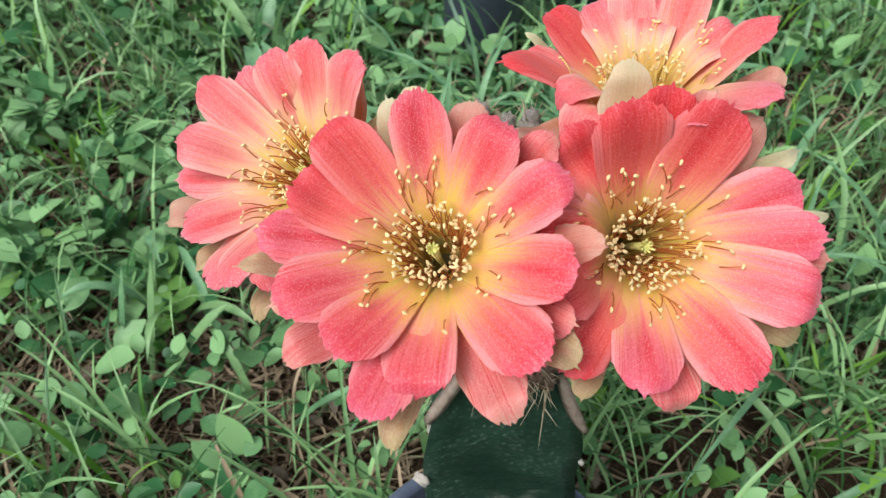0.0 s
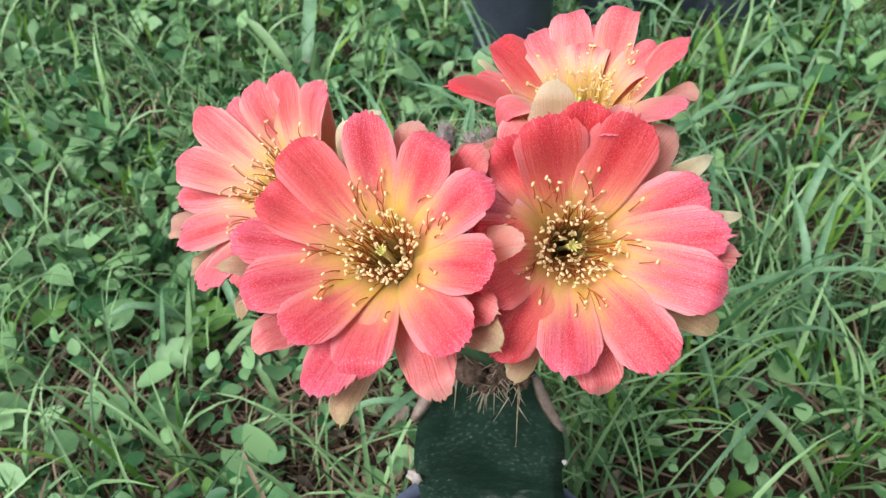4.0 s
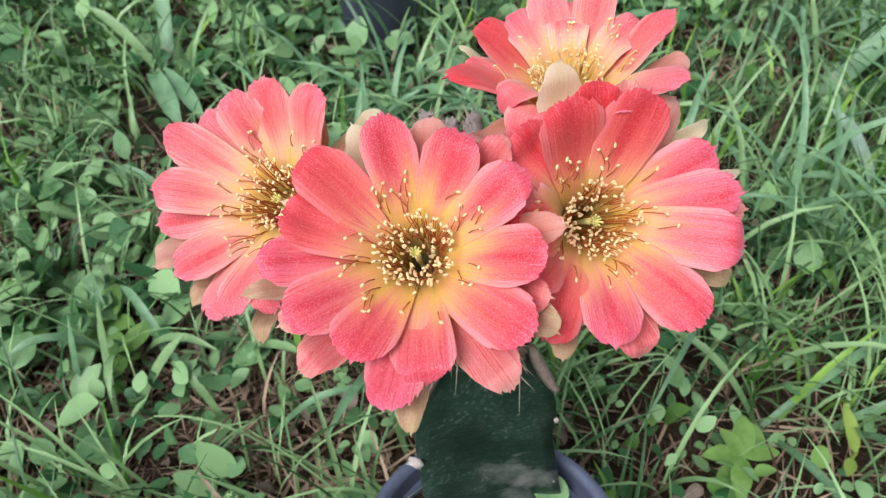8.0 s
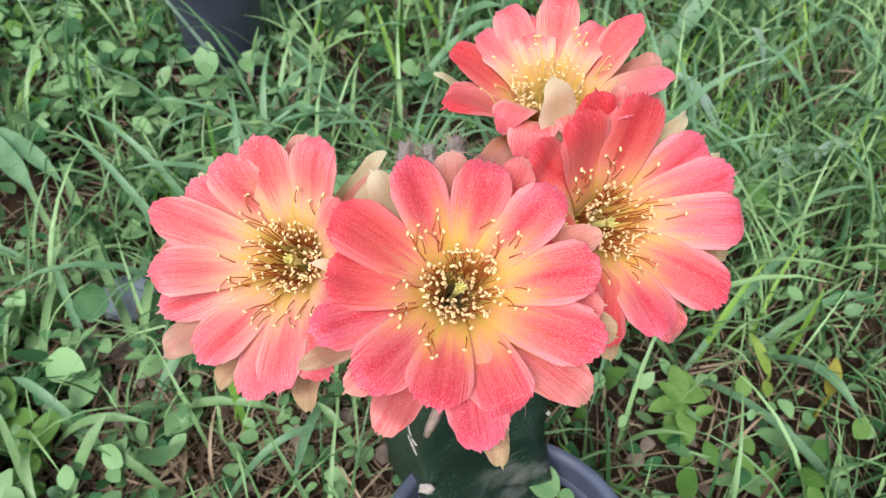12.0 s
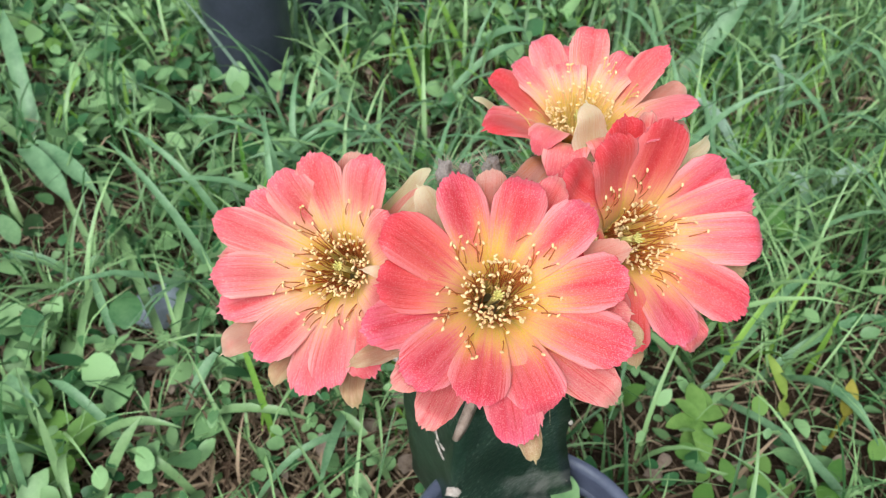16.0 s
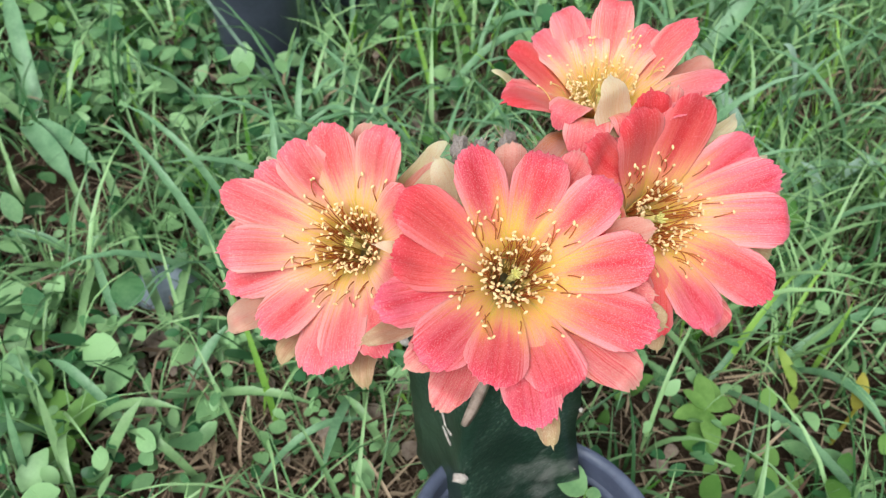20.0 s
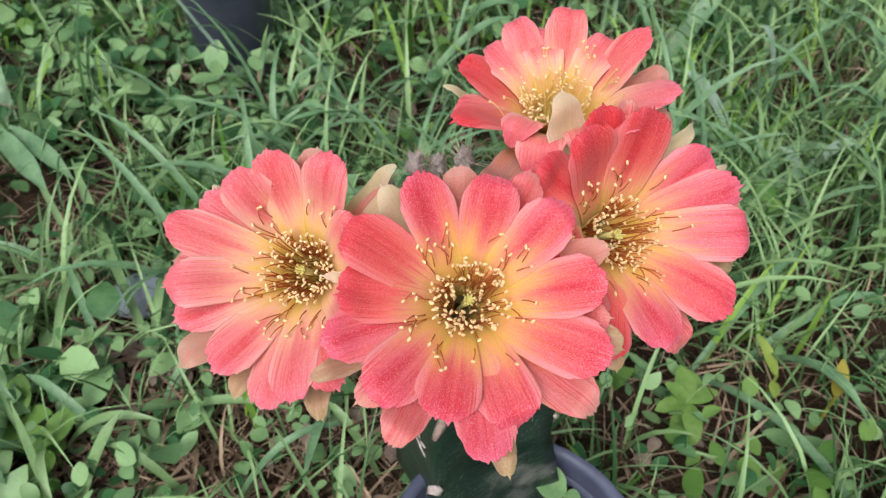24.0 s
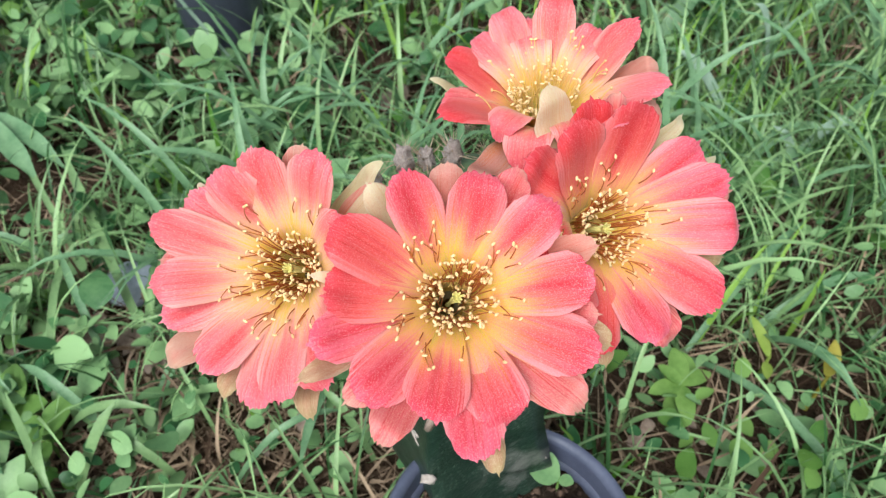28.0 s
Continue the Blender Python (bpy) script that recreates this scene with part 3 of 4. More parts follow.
grass_clump(0.252, 0.405, "long arching bluish-green grass blades over bare soil", [(None, (0.345, 0.222, 0.02), 0.04, 0.0085, GRASS_WIDE), (None, (0.15, 0.46, 0.05), 0.03, 0.007, GRASS), (None, (0.407, 0.535, 0.05), 0.03, 0.008, GRASS_WIDE)])
grass_clump(0.388, 0.695, "dark upright grass stalk with drooping pale blades", [(None, (0.418, 0.735, 0.15), 0.0, 0.005, STALK), (None, (0.275, 0.680, 0.07), 0.04, 0.010, GRASS_WIDE), (None, (0.501, 0.655, 0.05), 0.04, 0.010, GRASS_WIDE)])
grass_clump(-0.02, 0.904, "pale arching grass blade beside small weeds", [(None, (0.135, 0.965, 0.09), 0.035, 0.012, GRASS_WIDE), (None, (-0.06, 0.97, 0.12), 0.01, 0.007, GRASS_FRESH)])
grass_clump(-0.245, 0.90, "thin pale grass blade leaning across the black pot", [(None, (-0.345, 0.890, 0.21), 0.0, 0.0050, GRASS_PALE), (None, (-0.21, 0.90, 0.12), 0.01, 0.006, GRASS)])
grass_clump(-0.33, 0.34, "green grass tuft with wide blades near the dead leaves", [(None, (-0.288, 0.262, 0.05), 0.04, 0.008, GRASS), (None, (-0.365, 0.541, 0.04), 0.04, 0.008, GRASS), (None, (-0.40, 0.27, 0.06), 0.04, 0.008, GRASS_WIDE), (None, (-0.22, 0.33, 0.06), 0.03, 0.008, GRASS)])
grass_clump(-0.10, 0.43, "thin arching green grass tuft on litter", [(None, (0.008, 0.365, 0.05), 0.03, 0.007, GRASS_WIDE), (None, (-0.113, 0.589, 0.03), 0.04, 0.007, GRASS), (None, (-0.20, 0.40, 0.05), 0.03, 0.006, GRASS)])
grass_clump(0.31, 0.42, "long pale grass blades reaching sideways", [(None, (0.445, 0.459, 0.05), 0.03, 0.009, GRASS_WIDE), (None, (0.36, 0.31, 0.06), 0.04, 0.010, GRASS_WIDE)])


grass_clump(-0.292, 0.393, "wide bluish-green grass blades crossing over litter and a stone", [
    (None, (-0.361, 0.512, 0.07), 0.02, 0.008, GRASS_WIDE), ((-0.255, 0.409, 0.006), (-0.423, 0.690, 0.06), 0.03, 0.010, GRASS), ((-0.246, 0.347, 0.006), (-0.198, 0.406, 0.08), 0.01, 0.010, GRASS_WIDE),
    ((-0.261, 0.40, 0.006), (-0.261, 0.518, 0.06), 0.02, 0.009, GRASS)])
grass_clump(-0.345, 0.272, "broad grass blades rising over pale weed leaves", [
    (None, (-0.344, 0.310, 0.10), 0.0, 0.007, GRASS_WIDE), ((-0.309, 0.275, 0.006), (-0.328, 0.328, 0.10), 0.0, 0.007, GRASS), ((-0.423, 0.404, 0.006), (-0.350, 0.352, 0.06), 0.03, 0.009, GRASS_WIDE),
    ((-0.291, 0.280, 0.006), (-0.248, 0.328, 0.08), 0.01, 0.010, GRASS), ((-0.270, 0.330, 0.006), (-0.354, 0.380, 0.06), 0.03, 0.008, GRASS_WIDE), ((-0.198, 0.284, 0.006), (-0.267, 0.315, 0.05), 0.03, 0.007, GRASS)])
grass_clump(-0.165, 0.275, "long thin bluish-green blades arching over dry litter", [
    (None, (-0.060, 0.334, 0.04), 0.045, 0.006, GRASS_WIDE), ((-0.250, 0.359, 0.006), (-0.111, 0.348, 0.04), 0.03, 0.008, GRASS), ((-0.185, 0.427, 0.006), (-0.103, 0.351, 0.07), 0.03, 0.009, GRASS_WIDE),
    ((-0.045, 0.305, 0.006), (-0.089, 0.347, 0.06), 0.02, 0.007, GRASS), ((-0.076, 0.393, 0.006), (-0.098, 0.268, 0.06), 0.03, 0.008, GRASS_WIDE)])
grass_clump(-0.379, 0.535, "thin pale blades lying over small weeds", [(None, (-0.481, 0.543, 0.05), 0.03, 0.010, GRASS_WIDE), (None, (-0.44, 0.47, 0.06), 0.02, 0.008, GRASS)])
grass_clump(0.335, 0.930, "one broad light green blade leaning across the lawn", [(None, (0.451, 0.986, 0.16), 0.0, 0.026, GRASS_WIDE)])
grass_clump(0.406, 0.733, "pale drooping grass blades round a dark stalk", [
    (None, (0.326, 0.799, 0.10), 0.02, 0.016, GRASS_PALE), ((0.485, 0.846, 0.006), (0.435, 0.849, 0.13), 0.03, 0.013, GRASS_PALE), ((0.440, 0.660, 0.006), (0.519, 0.661, 0.05), 0.05, 0.013, GRASS_PALE),
    ((0.361, 0.610, 0.006), (0.447, 0.619, 0.07), 0.03, 0.012, GRASS_WIDE), ((0.439, 0.607, 0.006), (0.399, 0.647, 0.09), 0.02, 0.012, GRASS_PALE), ((0.463, 0.927, 0.006), (0.415, 0.907, 0.10), 0.01, 0.012, GRASS_FRESH)])
grass_clump(0.017, 1.015, "pale arching blade behind the flowers", [(None, (0.130, 0.984, 0.10), 0.03, 0.015, GRASS_WIDE), ((0.046, 1.062, 0.006), (-0.010, 1.089, 0.12), 0.0, 0.010, GRASS_FRESH), ((-0.026, 0.979, 0.006), (-0.020, 0.911, 0.12), 0.0, 0.009, GRASS_FRESH)])


# ================= loose things on the lawn =================
def lathe(profile, segs=48, closed=False):
    """A turned solid from (radius, height) pairs."""
    bm = bmesh.new()
    fine = []
    loop = profile + ([profile[0]] if closed else [])
    for (ra, ha), (rb, hb) in zip(loop, loop[1:]):
        fine.append((ra, ha))
        if math.hypot(rb - ra, hb - ha) > 0.008:
            fine += [(ra + (rb - ra) * k, ha + (hb - ha) * k) for k in (0.06, 0.5, 0.94)]
    profile = fine + ([] if closed else [profile[-1]])
    rings = [[bm.verts.new((r * math.cos(2 * math.pi * i / segs), r * math.sin(2 * math.pi * i / segs), h)) for i in range(segs)] for r, h in profile]
    for a, b in zip(rings, rings[1:] + ([rings[0]] if closed else [])):
        for i in range(segs):
            bm.faces.new((a[i], a[(i + 1) % segs], b[(i + 1) % segs], b[i]))
    return bm


def nursery_pot(x, y, r0, r1, h, lean, label):
    ob = new("nursery_pot")
    ob.matrix_world = pose(x, y, ground_height(x, y) - 0.004, *lean)
    tagged(ob, label, "plant pot", "black nursery pots on the lawn")
    part("body", lathe([(0.001, 0.004), (r0, 0.0), (r1, h), (r1 + 0.004, h), (r1 + 0.004, h + 0.012), (r1 - 0.002, h + 0.012), (r1 - 0.003, h), (r0 - 0.002, 0.006), (0.001, 0.008)]), POT_BLACK, ob)
    bm = lathe([(0.001, h - 0.022), (r1 * 0.5, h - 0.02), (r1 - 0.006, h - 0.026)], 32)
    for v in bm.verts:
        v.co.z += 0.006 * noise.noise(v.co * 60)
    part("soil", bm, POT_SOIL, ob, "dark potting soil")
    return ob


nursery_pot(-0.285, 0.985, 0.056, 0.064, 0.19, (0, 0, 0), "black plastic nursery pot standing in the grass")
nursery_pot(-0.195, 1.235, 0.06, 0.078, 0.18, (0, 2, 0), "black plastic nursery pot half hidden by grass")
nursery_pot(-0.03, 1.285, 0.06, 0.078, 0.17, (0, 0, 0), "black plastic nursery pot behind tall grass")


def stone(x, y, size, flat, turn):
    bm = bmesh.new()
    bmesh.ops.create_icosphere(bm, subdivisions=4, radius=1)
    for v in bm.verts:
        d = 1 + 0.18 * noise.noise(v.co * 1.3) + 0.04 * noise.noise(v.co * 4)
        v.co = Vector((v.co.x * size[0], v.co.y * size[1], v.co.z * size[2])) * d
    ob = part("stone", bm, STONE)
    ob.matrix_world = pose(x, y, ground_height(x, y) + size[2] * flat, 0, 0, turn)
    return tagged(ob, "smooth blue-grey stone half sunk in the litter", "stone")


stone(-0.300, 0.510, (0.034, 0.028, 0.020), 0.35, 30)


def dead_leaf(x, y, ln, turn):
    v, f = leaf_mesh(ln, ln * 0.55, 8, 0.3, 0.5)
    ob = part("dead_leaf", (v, f), LEAF_DEAD)
    ob.matrix_world = pose(x, y, ground_height(x, y) + 0.008, rng.uniform(-15, 15), rng.uniform(-8, 8), turn)
    return tagged(ob, "dry curled pale brown leaf lying on the soil", "dead leaf", "dead leaves")


for x, y, ln, a in ((-0.33, 0.42, 0.07, 60), (-0.29, 0.40, 0.055, 150), (-0.60, 1.12, 0.07, 20), (-0.22, 0.42, 0.05, 200), (-0.331, 0.445, 0.055, 280), (-0.30, 0.43, 0.06, 20), (-0.05, 0.83, 0.05, 70), (-0.14, 0.90, 0.06, 300), (-0.02, 0.86, 0.05, 120), (0.52, 0.62, 0.05, 40)):
    dead_leaf(x, y, ln, a)


def seedling(x, y, h, leaves, mat, label):
    ob = new("seedling")
    ob.matrix_world = pose(x, y, ground_height(x, y))
    tagged(ob, label, "weed", "broad-leaved weeds")
    bm = bmesh.new()
    bmesh.ops.create_cone(bm, segments=8, radius1=0.0022, radius2=0.0013, depth=h, matrix=Matrix.Translation((0, 0, h / 2)))
    part("stem", bm, mat, ob)
    for turn, tilt, ln, wd, z in leaves:
        v, f = leaf_mesh(ln, wd, 7, 0.18, 0.2)
        lf = part("leaf", (v, f), mat, ob)
        lf.matrix_basis = pose(0, 0, z, 0, -tilt, turn)
    return ob


seedling(0.222, 0.343, 0.045, [(88, 12, 0.034, 0.017, 0.045), (-92, -5, 0.036, 0.016, 0.043), (18, 5, 0.030, 0.014, 0.044), (195, 5, 0.031, 0.015, 0.044), (140, 20, 0.024, 0.012, 0.045), (235, -10, 0.026, 0.013, 0.03)], LEAF_SEEDLING, "light green seedling with four oval leaves in a cross")
for x, y, h, turn in ((0.197, 0.250, 0.022, 20), (0.236, 0.243, 0.028, 75), (0.318, 0.243, 0.026, 140), (0.258, 0.287, 0.02, 200), (0.312, 0.315, 0.024, 260), (0.285, 0.205, 0.02, 310), (0.20, 0.205, 0.02, 10), (0.385, 0.255, 0.022, 50)):
    seedling(x, y, h, [(turn + 90 * k + rng.uniform(-18, 18), rng.uniform(-5, 25), ln, ln * rng.uniform(0.5, 0.62), h * rng.uniform(0.7, 1)) for k, ln in enumerate(rng.uniform(0.018, 0.031, 4))], LEAF, "low green weed with oval leaves on dark soil")
seedling(0.317, 0.378, 0.04, [(110, 35, 0.040, 0.011, 0.038), (250, 10, 0.02, 0.009, 0.03)], LEAF_LIME, "narrow lime-green leaf standing in the grass")
seedling(0.350, 0.344, 0.058, [(80, 60, 0.034, 0.013, 0.056)], LEAF_YELLOW, "upright yellowing oval leaf on a thin stem")
seedling(-0.385, 0.36, 0.045, [(100, 25, 0.042, 0.028, 0.045), (0, 10, 0.034, 0.024, 0.04), (200, 5, 0.036, 0.024, 0.035), (290, 5, 0.034, 0.022, 0.035)], LEAF, "pale green broad-leaved weed low in the grass")
seedling(-0.325, 0.325, 0.04, [(60, 20, 0.040, 0.024, 0.04), (150, 10, 0.036, 0.022, 0.035), (260, 5, 0.038, 0.022, 0.03)], LEAF_LIGHT, "light green broad-leaved weed among thin grass")
seedling(-0.362, 0.352, 0.04, [(95, 30, 0.040, 0.026, 0.04), (10, 12, 0.030, 0.022, 0.036), (260, 8, 0.030, 0.020, 0.034)], LEAF_LIGHT, "pale green oval-leaved weed between broad blades")
seedling(-0.300, 0.362, 0.04, [(70, 20, 0.037, 0.026, 0.04), (170, 8, 0.030, 0.020, 0.03), (300, 5, 0.030, 0.020, 0.03)], LEAF, "broad green weed leaf over dry litter")
seedling(-0.289, 0.882, 0.055, [(85, 62, 0.046, 0.034, 0.052), (200, 10, 0.04, 0.028, 0.045), (330, 10, 0.04, 0.028, 0.04), (270, 5, 0.036, 0.026, 0.04)], LEAF, "green broad-leaved weed in front of the black pot")


# ================= potted cactus =================
pot = new("flower_pot")
pot.matrix_world = pose(POT_X, POT_Y, ground_height(POT_X, POT_Y) - 0.004)
tagged(pot, "navy blue round plastic flower pot standing on the lawn", "flower pot")
ZB = RIM_Z - (ground_height(POT_X, POT_Y) - 0.004)
part("body", lathe([(0.001, 0.004), (0.055, 0.0), (RIM_R - 0.006, ZB - 0.02), (RIM_R - 0.009, ZB - 0.02), (0.052, 0.006), (0.001, 0.008)]), POT_BLUE, pot)
part("rim", lathe([(RIM_R - 0.0065, ZB - 0.022), (RIM_R - 0.001, ZB - 0.02), (RIM_R + 0.001, ZB - 0.004), (RIM_R - 0.001, ZB), (RIM_R - 0.005, ZB), (RIM_R - 0.0075, ZB - 0.004), (RIM_R - 0.008, ZB - 0.02)], 72, True), POT_BLUE, pot, "rolled navy rim")
SOIL_Z, STEM_Z = RIM_Z - 0.028, RIM_Z - 0.02
bm = lathe([(0.0005, 0)] + [(0.006 * k, 0) for k in range(1, 12)] + [(RIM_R - 0.0095, 0)], 72)
for v in bm.verts:
    v.co.z += 0.006 * noise.noise(v.co * 50) + 0.003 * noise.noise(v.co * 160)
soil = part("potting_soil", bm, POT_SOIL)
soil.location = (POT_X, POT_Y, SOIL_Z)
tagged(soil, "dark coarse potting soil filling the pot", "soil", kind="stuff")
verts, faces = [], []
for k in range(420):
    a, r = rng.uniform(0, 6.28), (RIM_R - 0.013) * math.sqrt(rng.random())
    s = rng.uniform(0.0008, 0.0034, 3)
    m = Matrix.Translation((POT_X + r * math.cos(a), POT_Y + r * math.sin(a), SOIL_Z + 0.003)) @ Euler(rng.uniform(0, 6, 3)).to_matrix().to_4x4()
    b0 = len(verts)
    verts += [tuple(m @ Vector((x * s[0] * rng.uniform(0.6, 1), y * s[1] * rng.uniform(0.6, 1), z * s[2] * 0.6))) for x in (-1, 1) for y in (-1, 1) for z in (-1, 1)]
    faces += [tuple(b0 + i for i in q) for q in ((0, 1, 3, 2), (4, 6, 7, 5), (0, 4, 5, 1), (2, 3, 7, 6), (0, 2, 6, 4), (1, 5, 7, 3))]
tagged(part("bark_chips", (verts, faces), CHIP), "brown bark chips and grit on the potting soil", "bark chips", kind="stuff")

def pot_weed():
    ob = new("seedling")
    ob.matrix_world = pose(POT_X + 0.036, POT_Y + 0.040, SOIL_Z)
    tagged(ob, "small green weed leaf sprouting in the pot", "weed", "broad-leaved weeds")
    bm = bmesh.new()
    bmesh.ops.create_cone(bm, segments=8, radius1=0.001, radius2=0.0008, depth=0.020, matrix=Matrix.Translation((0, 0, 0.010)))
    part("stem", bm, LEAF_LIGHT, ob)
    for turn, ln, wd in ((150, 0.026, 0.022), (330, 0.010, 0.008)):
        v, f = leaf_mesh(ln, wd, 7, 0.1, 0.15)
        part("leaf", (v, f), LEAF, ob).matrix_basis = pose(0, 0, 0.019, 0, -20, turn)


def offset_cactus(x, y, h):
    ob = new("cactus_seedling")
    ob.matrix_world = pose(x, y, SOIL_Z)
    tagged(ob, "tiny ribbed green cactus seedling with white areoles in the pot", "cactus")
    bm = lathe([(0.0035, -0.004), (0.0040, h * 0.4), (0.0038, h * 0.8), (0.002, h), (0.0002, h + 0.001)], 16)
    for v in bm.verts:
        a = math.atan2(v.co.y, v.co.x)
        k = 1 + 0.18 * math.cos(a * 4)
        v.co.x, v.co.y = v.co.x * k, v.co.y * k
    part("body", bm, SCION, ob)
    for i in range(10):
        a, z = i * math.pi / 2 + 0.2, h * (0.25 + 0.075 * i)
        bm = bmesh.new()
        bmesh.ops.create_icosphere(bm, subdivisions=1, radius=0.0011, matrix=Matrix.Translation((0.0044 * math.cos(a), 0.0044 * math.sin(a), z)))
        part("areole", bm, SCAR_GLINT, ob)


pot_weed()
offset_cactus(POT_X + 0.042, POT_Y + 0.012, 0.030)
offset_cactus(POT_X + 0.030, POT_Y + 0.002, 0.020)

cactus = new("grafted_cactus")
cactus.matrix_world = pose(0.02, 0.22, SOIL_Z)
tagged(cactus, "grafted cactus in bloom with four large coral flowers", "cactus")
TO_LOCAL = cactus.matrix_world.inverted()


def at_world(ob):
    """Give a part built in world coordinates its place under the cactus."""
    ob.parent = cactus
    ob.matrix_parent_inverse = TO_LOCAL
    return ob


# the three-ribbed rootstock: ridge A faces the viewer
RIBS = [Vector((0.006, 0.190, 0)), Vector((0.072, 0.227, 0)), Vector((-0.026, 0.260, 0))]
STEM_TOP = 0.295


def stem_section(z):
    f = (z - STEM_Z) / (STEM_TOP - STEM_Z)
    grow = 1.16 - 0.11 * min(1, f / 0.45) - 0.46 * max(0, (f - 0.62) / 0.38) ** 1.4
    mid = sum(RIBS, Vector()) / 3
    out = []
    for k in range(3):
        a, b = RIBS[k], RIBS[(k + 1) % 3]
        for i in range(10):
            u = i / 10
            p = a.lerp(b, u)
            p = p + (mid - p) * 0.22 * math.sin(math.pi * u) ** 0.7
            if i == 0:
                p = p + (mid - p) * 0.04
            p = mid + (p - mid) * grow + Vector((0.008 * max(0, 1 - f / 0.5), 0, 0))
            out.append((p.x, p.y, z + 0.004 * math.sin(u * 9 + k)))
    return out


v, f = [], []
NZ = 26
for j in range(NZ + 1):
    z = SOIL_Z - 0.02 + (STEM_TOP - SOIL_Z + 0.02) * j / NZ
    ring = stem_section(z)
    v += [tuple(Vector(q) + 0.0012 * Vector((noise.noise(Vector(q) * 60), noise.noise(Vector(q) * 60 + Vector((7, 0, 0))), 0))) for q in ring]
for j in range(NZ):
    for i in range(30):
        a, b = 30 * j + i, 30 * j + (i + 1) % 30
        f.append((a, b, b + 30, a + 30))
f.append(tuple(range(30 * NZ, 30 * NZ + 30)))
at_world(part("rootstock", (v, f), STEM, None, "dark green three-ribbed rootstock stem"))


def scar(p, s, turn):
    bm = bmesh.new()
    bmesh.ops.create_icosphere(bm, subdivisions=2, radius=1)
    for q in bm.verts:
        d = 1 + 0.75 * noise.noise(q.co * 2.6 + Vector(p) * 50)
        q.co = Vector((q.co.x * s, q.co.y * s * 0.5, q.co.z * s * 0.7)) * d
    bmesh.ops.transform(bm, matrix=Matrix.Translation(p) @ pose(0, 0, 0, 0, turn, 0), verts=bm.verts)
    return at_world(part("areole", bm, SCAR_GLINT, None, "dry whitish areole scar on the rib"))


for p, s, tr in (((0.0050, 0.189, 0.2157), 0.0045, 20), ((0.012, 0.190, 0.158), 0.0035, 0), ((0.0735, 0.2265, 0.225), 0.002, 60), ((-0.026, 0.258, 0.245), 0.004, 0), ((0.078, 0.227, 0.16), 0.0022, 30)):
    scar(p, s, tr)

# thin pale blobs that paint the glints of the waxy left face
for p, s, tr in (((-0.0040, 0.2205, 0.2235), 0.0055, 60), ((-0.0022, 0.2140, 0.2170), 0.0060, 20), ((-0.0062, 0.2260, 0.2400), 0.0060, -50), ((-0.0010, 0.2090, 0.2290), 0.0035, -20)):
    bm = bmesh.new()
    bmesh.ops.create_icosphere(bm, subdivisions=2, radius=1)
    for q in bm.verts:
        q.co = Vector((q.co.x * 0.0006, q.co.y * s, q.co.z * s * 0.35)) * (1 + 0.6 * noise.noise(q.co * 3 + Vector(p) * 90))
    bmesh.ops.transform(bm, matrix=Matrix.Translation(p) @ pose(0, 0, 0, tr, 0, 25), verts=bm.verts)
    at_world(part("scuff", bm, SCAR_GLINT, None, "pale patch painted as a waxy glint on the rib face"))

# scion with spines and woolly buds
SC = Vector((0.03, 0.238, 0.335))
bm = bmesh.new()
bmesh.ops.create_uvsphere(bm, u_segments=64, v_segments=32, radius=1)
for q in bm.verts:
    a = math.atan2(q.co.y, q.co.x)
    rib = 1 + 0.07 * math.cos(a * 14) * (1 - abs(q.co.z)) + 0.03 * math.cos(a * 14) * math.cos(q.co.z * 18)
    q.co = SC + Vector((q.co.x * 0.036 * rib, q.co.y * 0.036 * rib, q.co.z * 0.055))
at_world(part("scion", bm, SCION, None, "small ribbed grey-green scion"))


def spine(p, d, ln, r=0.00035):
    bm = bmesh.new()
    bmesh.ops.create_cone(bm, segments=6, radius1=r, radius2=0.00005, depth=ln, matrix=Matrix.Translation((0, 0, ln / 2)))
    bmesh.ops.transform(bm, matrix=Matrix.Translation(p) @ Vector(d).to_track_quat("Z", "Y").to_matrix().to_4x4(), verts=bm.verts)
    return at_world(part("spine", bm, SPINE))


for k in range(110):
    th, ph = rng.uniform(0, 6.28), rng.uniform(-1.1, 1.1)
    d = Vector((math.cos(th) * math.cos(ph), math.sin(th) * math.cos(ph), math.sin(ph)))
    p = SC + Vector((d.x * 0.037, d.y * 0.037, d.z * 0.055))
    spine(p, d + Vector(rng.normal(0, 0.5, 3)), rng.uniform(0.005, 0.011))


def bud(p, s):
    bm = bmesh.new()
    bmesh.ops.create_icosphere(bm, subdivisions=3, radius=1)
    for q in bm.verts:
        n = q.co.normalized()
        d = 1 + 0.45 * noise.noise(n * 5 + Vector(p) * 90) + 0.25 * noise.noise(n * 14) + (0.35 if n.z > 0.8 else 0)
        q.co = Vector(p) + Vector((n.x * s * 0.75, n.y * s * 0.75, n.z * s)) * d
    return at_world(part("bud", bm, WOOL, None, "woolly grey flower bud"))


for p, s in (((0.001, 0.245, 0.389), 0.0065), ((0.021, 0.243, 0.393), 0.0065), ((0.036, 0.242, 0.390), 0.006), ((-0.012, 0.243, 0.380), 0.006), ((0.010, 0.250, 0.385), 0.006)):
    s = s * 0.82
    bud(p, s)
    for k in range(26):
        d = Vector(rng.normal(0, 1, 3)) + Vector((0, 0, 0.8))
        spine(Vector(p) + d.normalized() * s * 0.7, d, rng.uniform(0.004, 0.008), 0.00022)


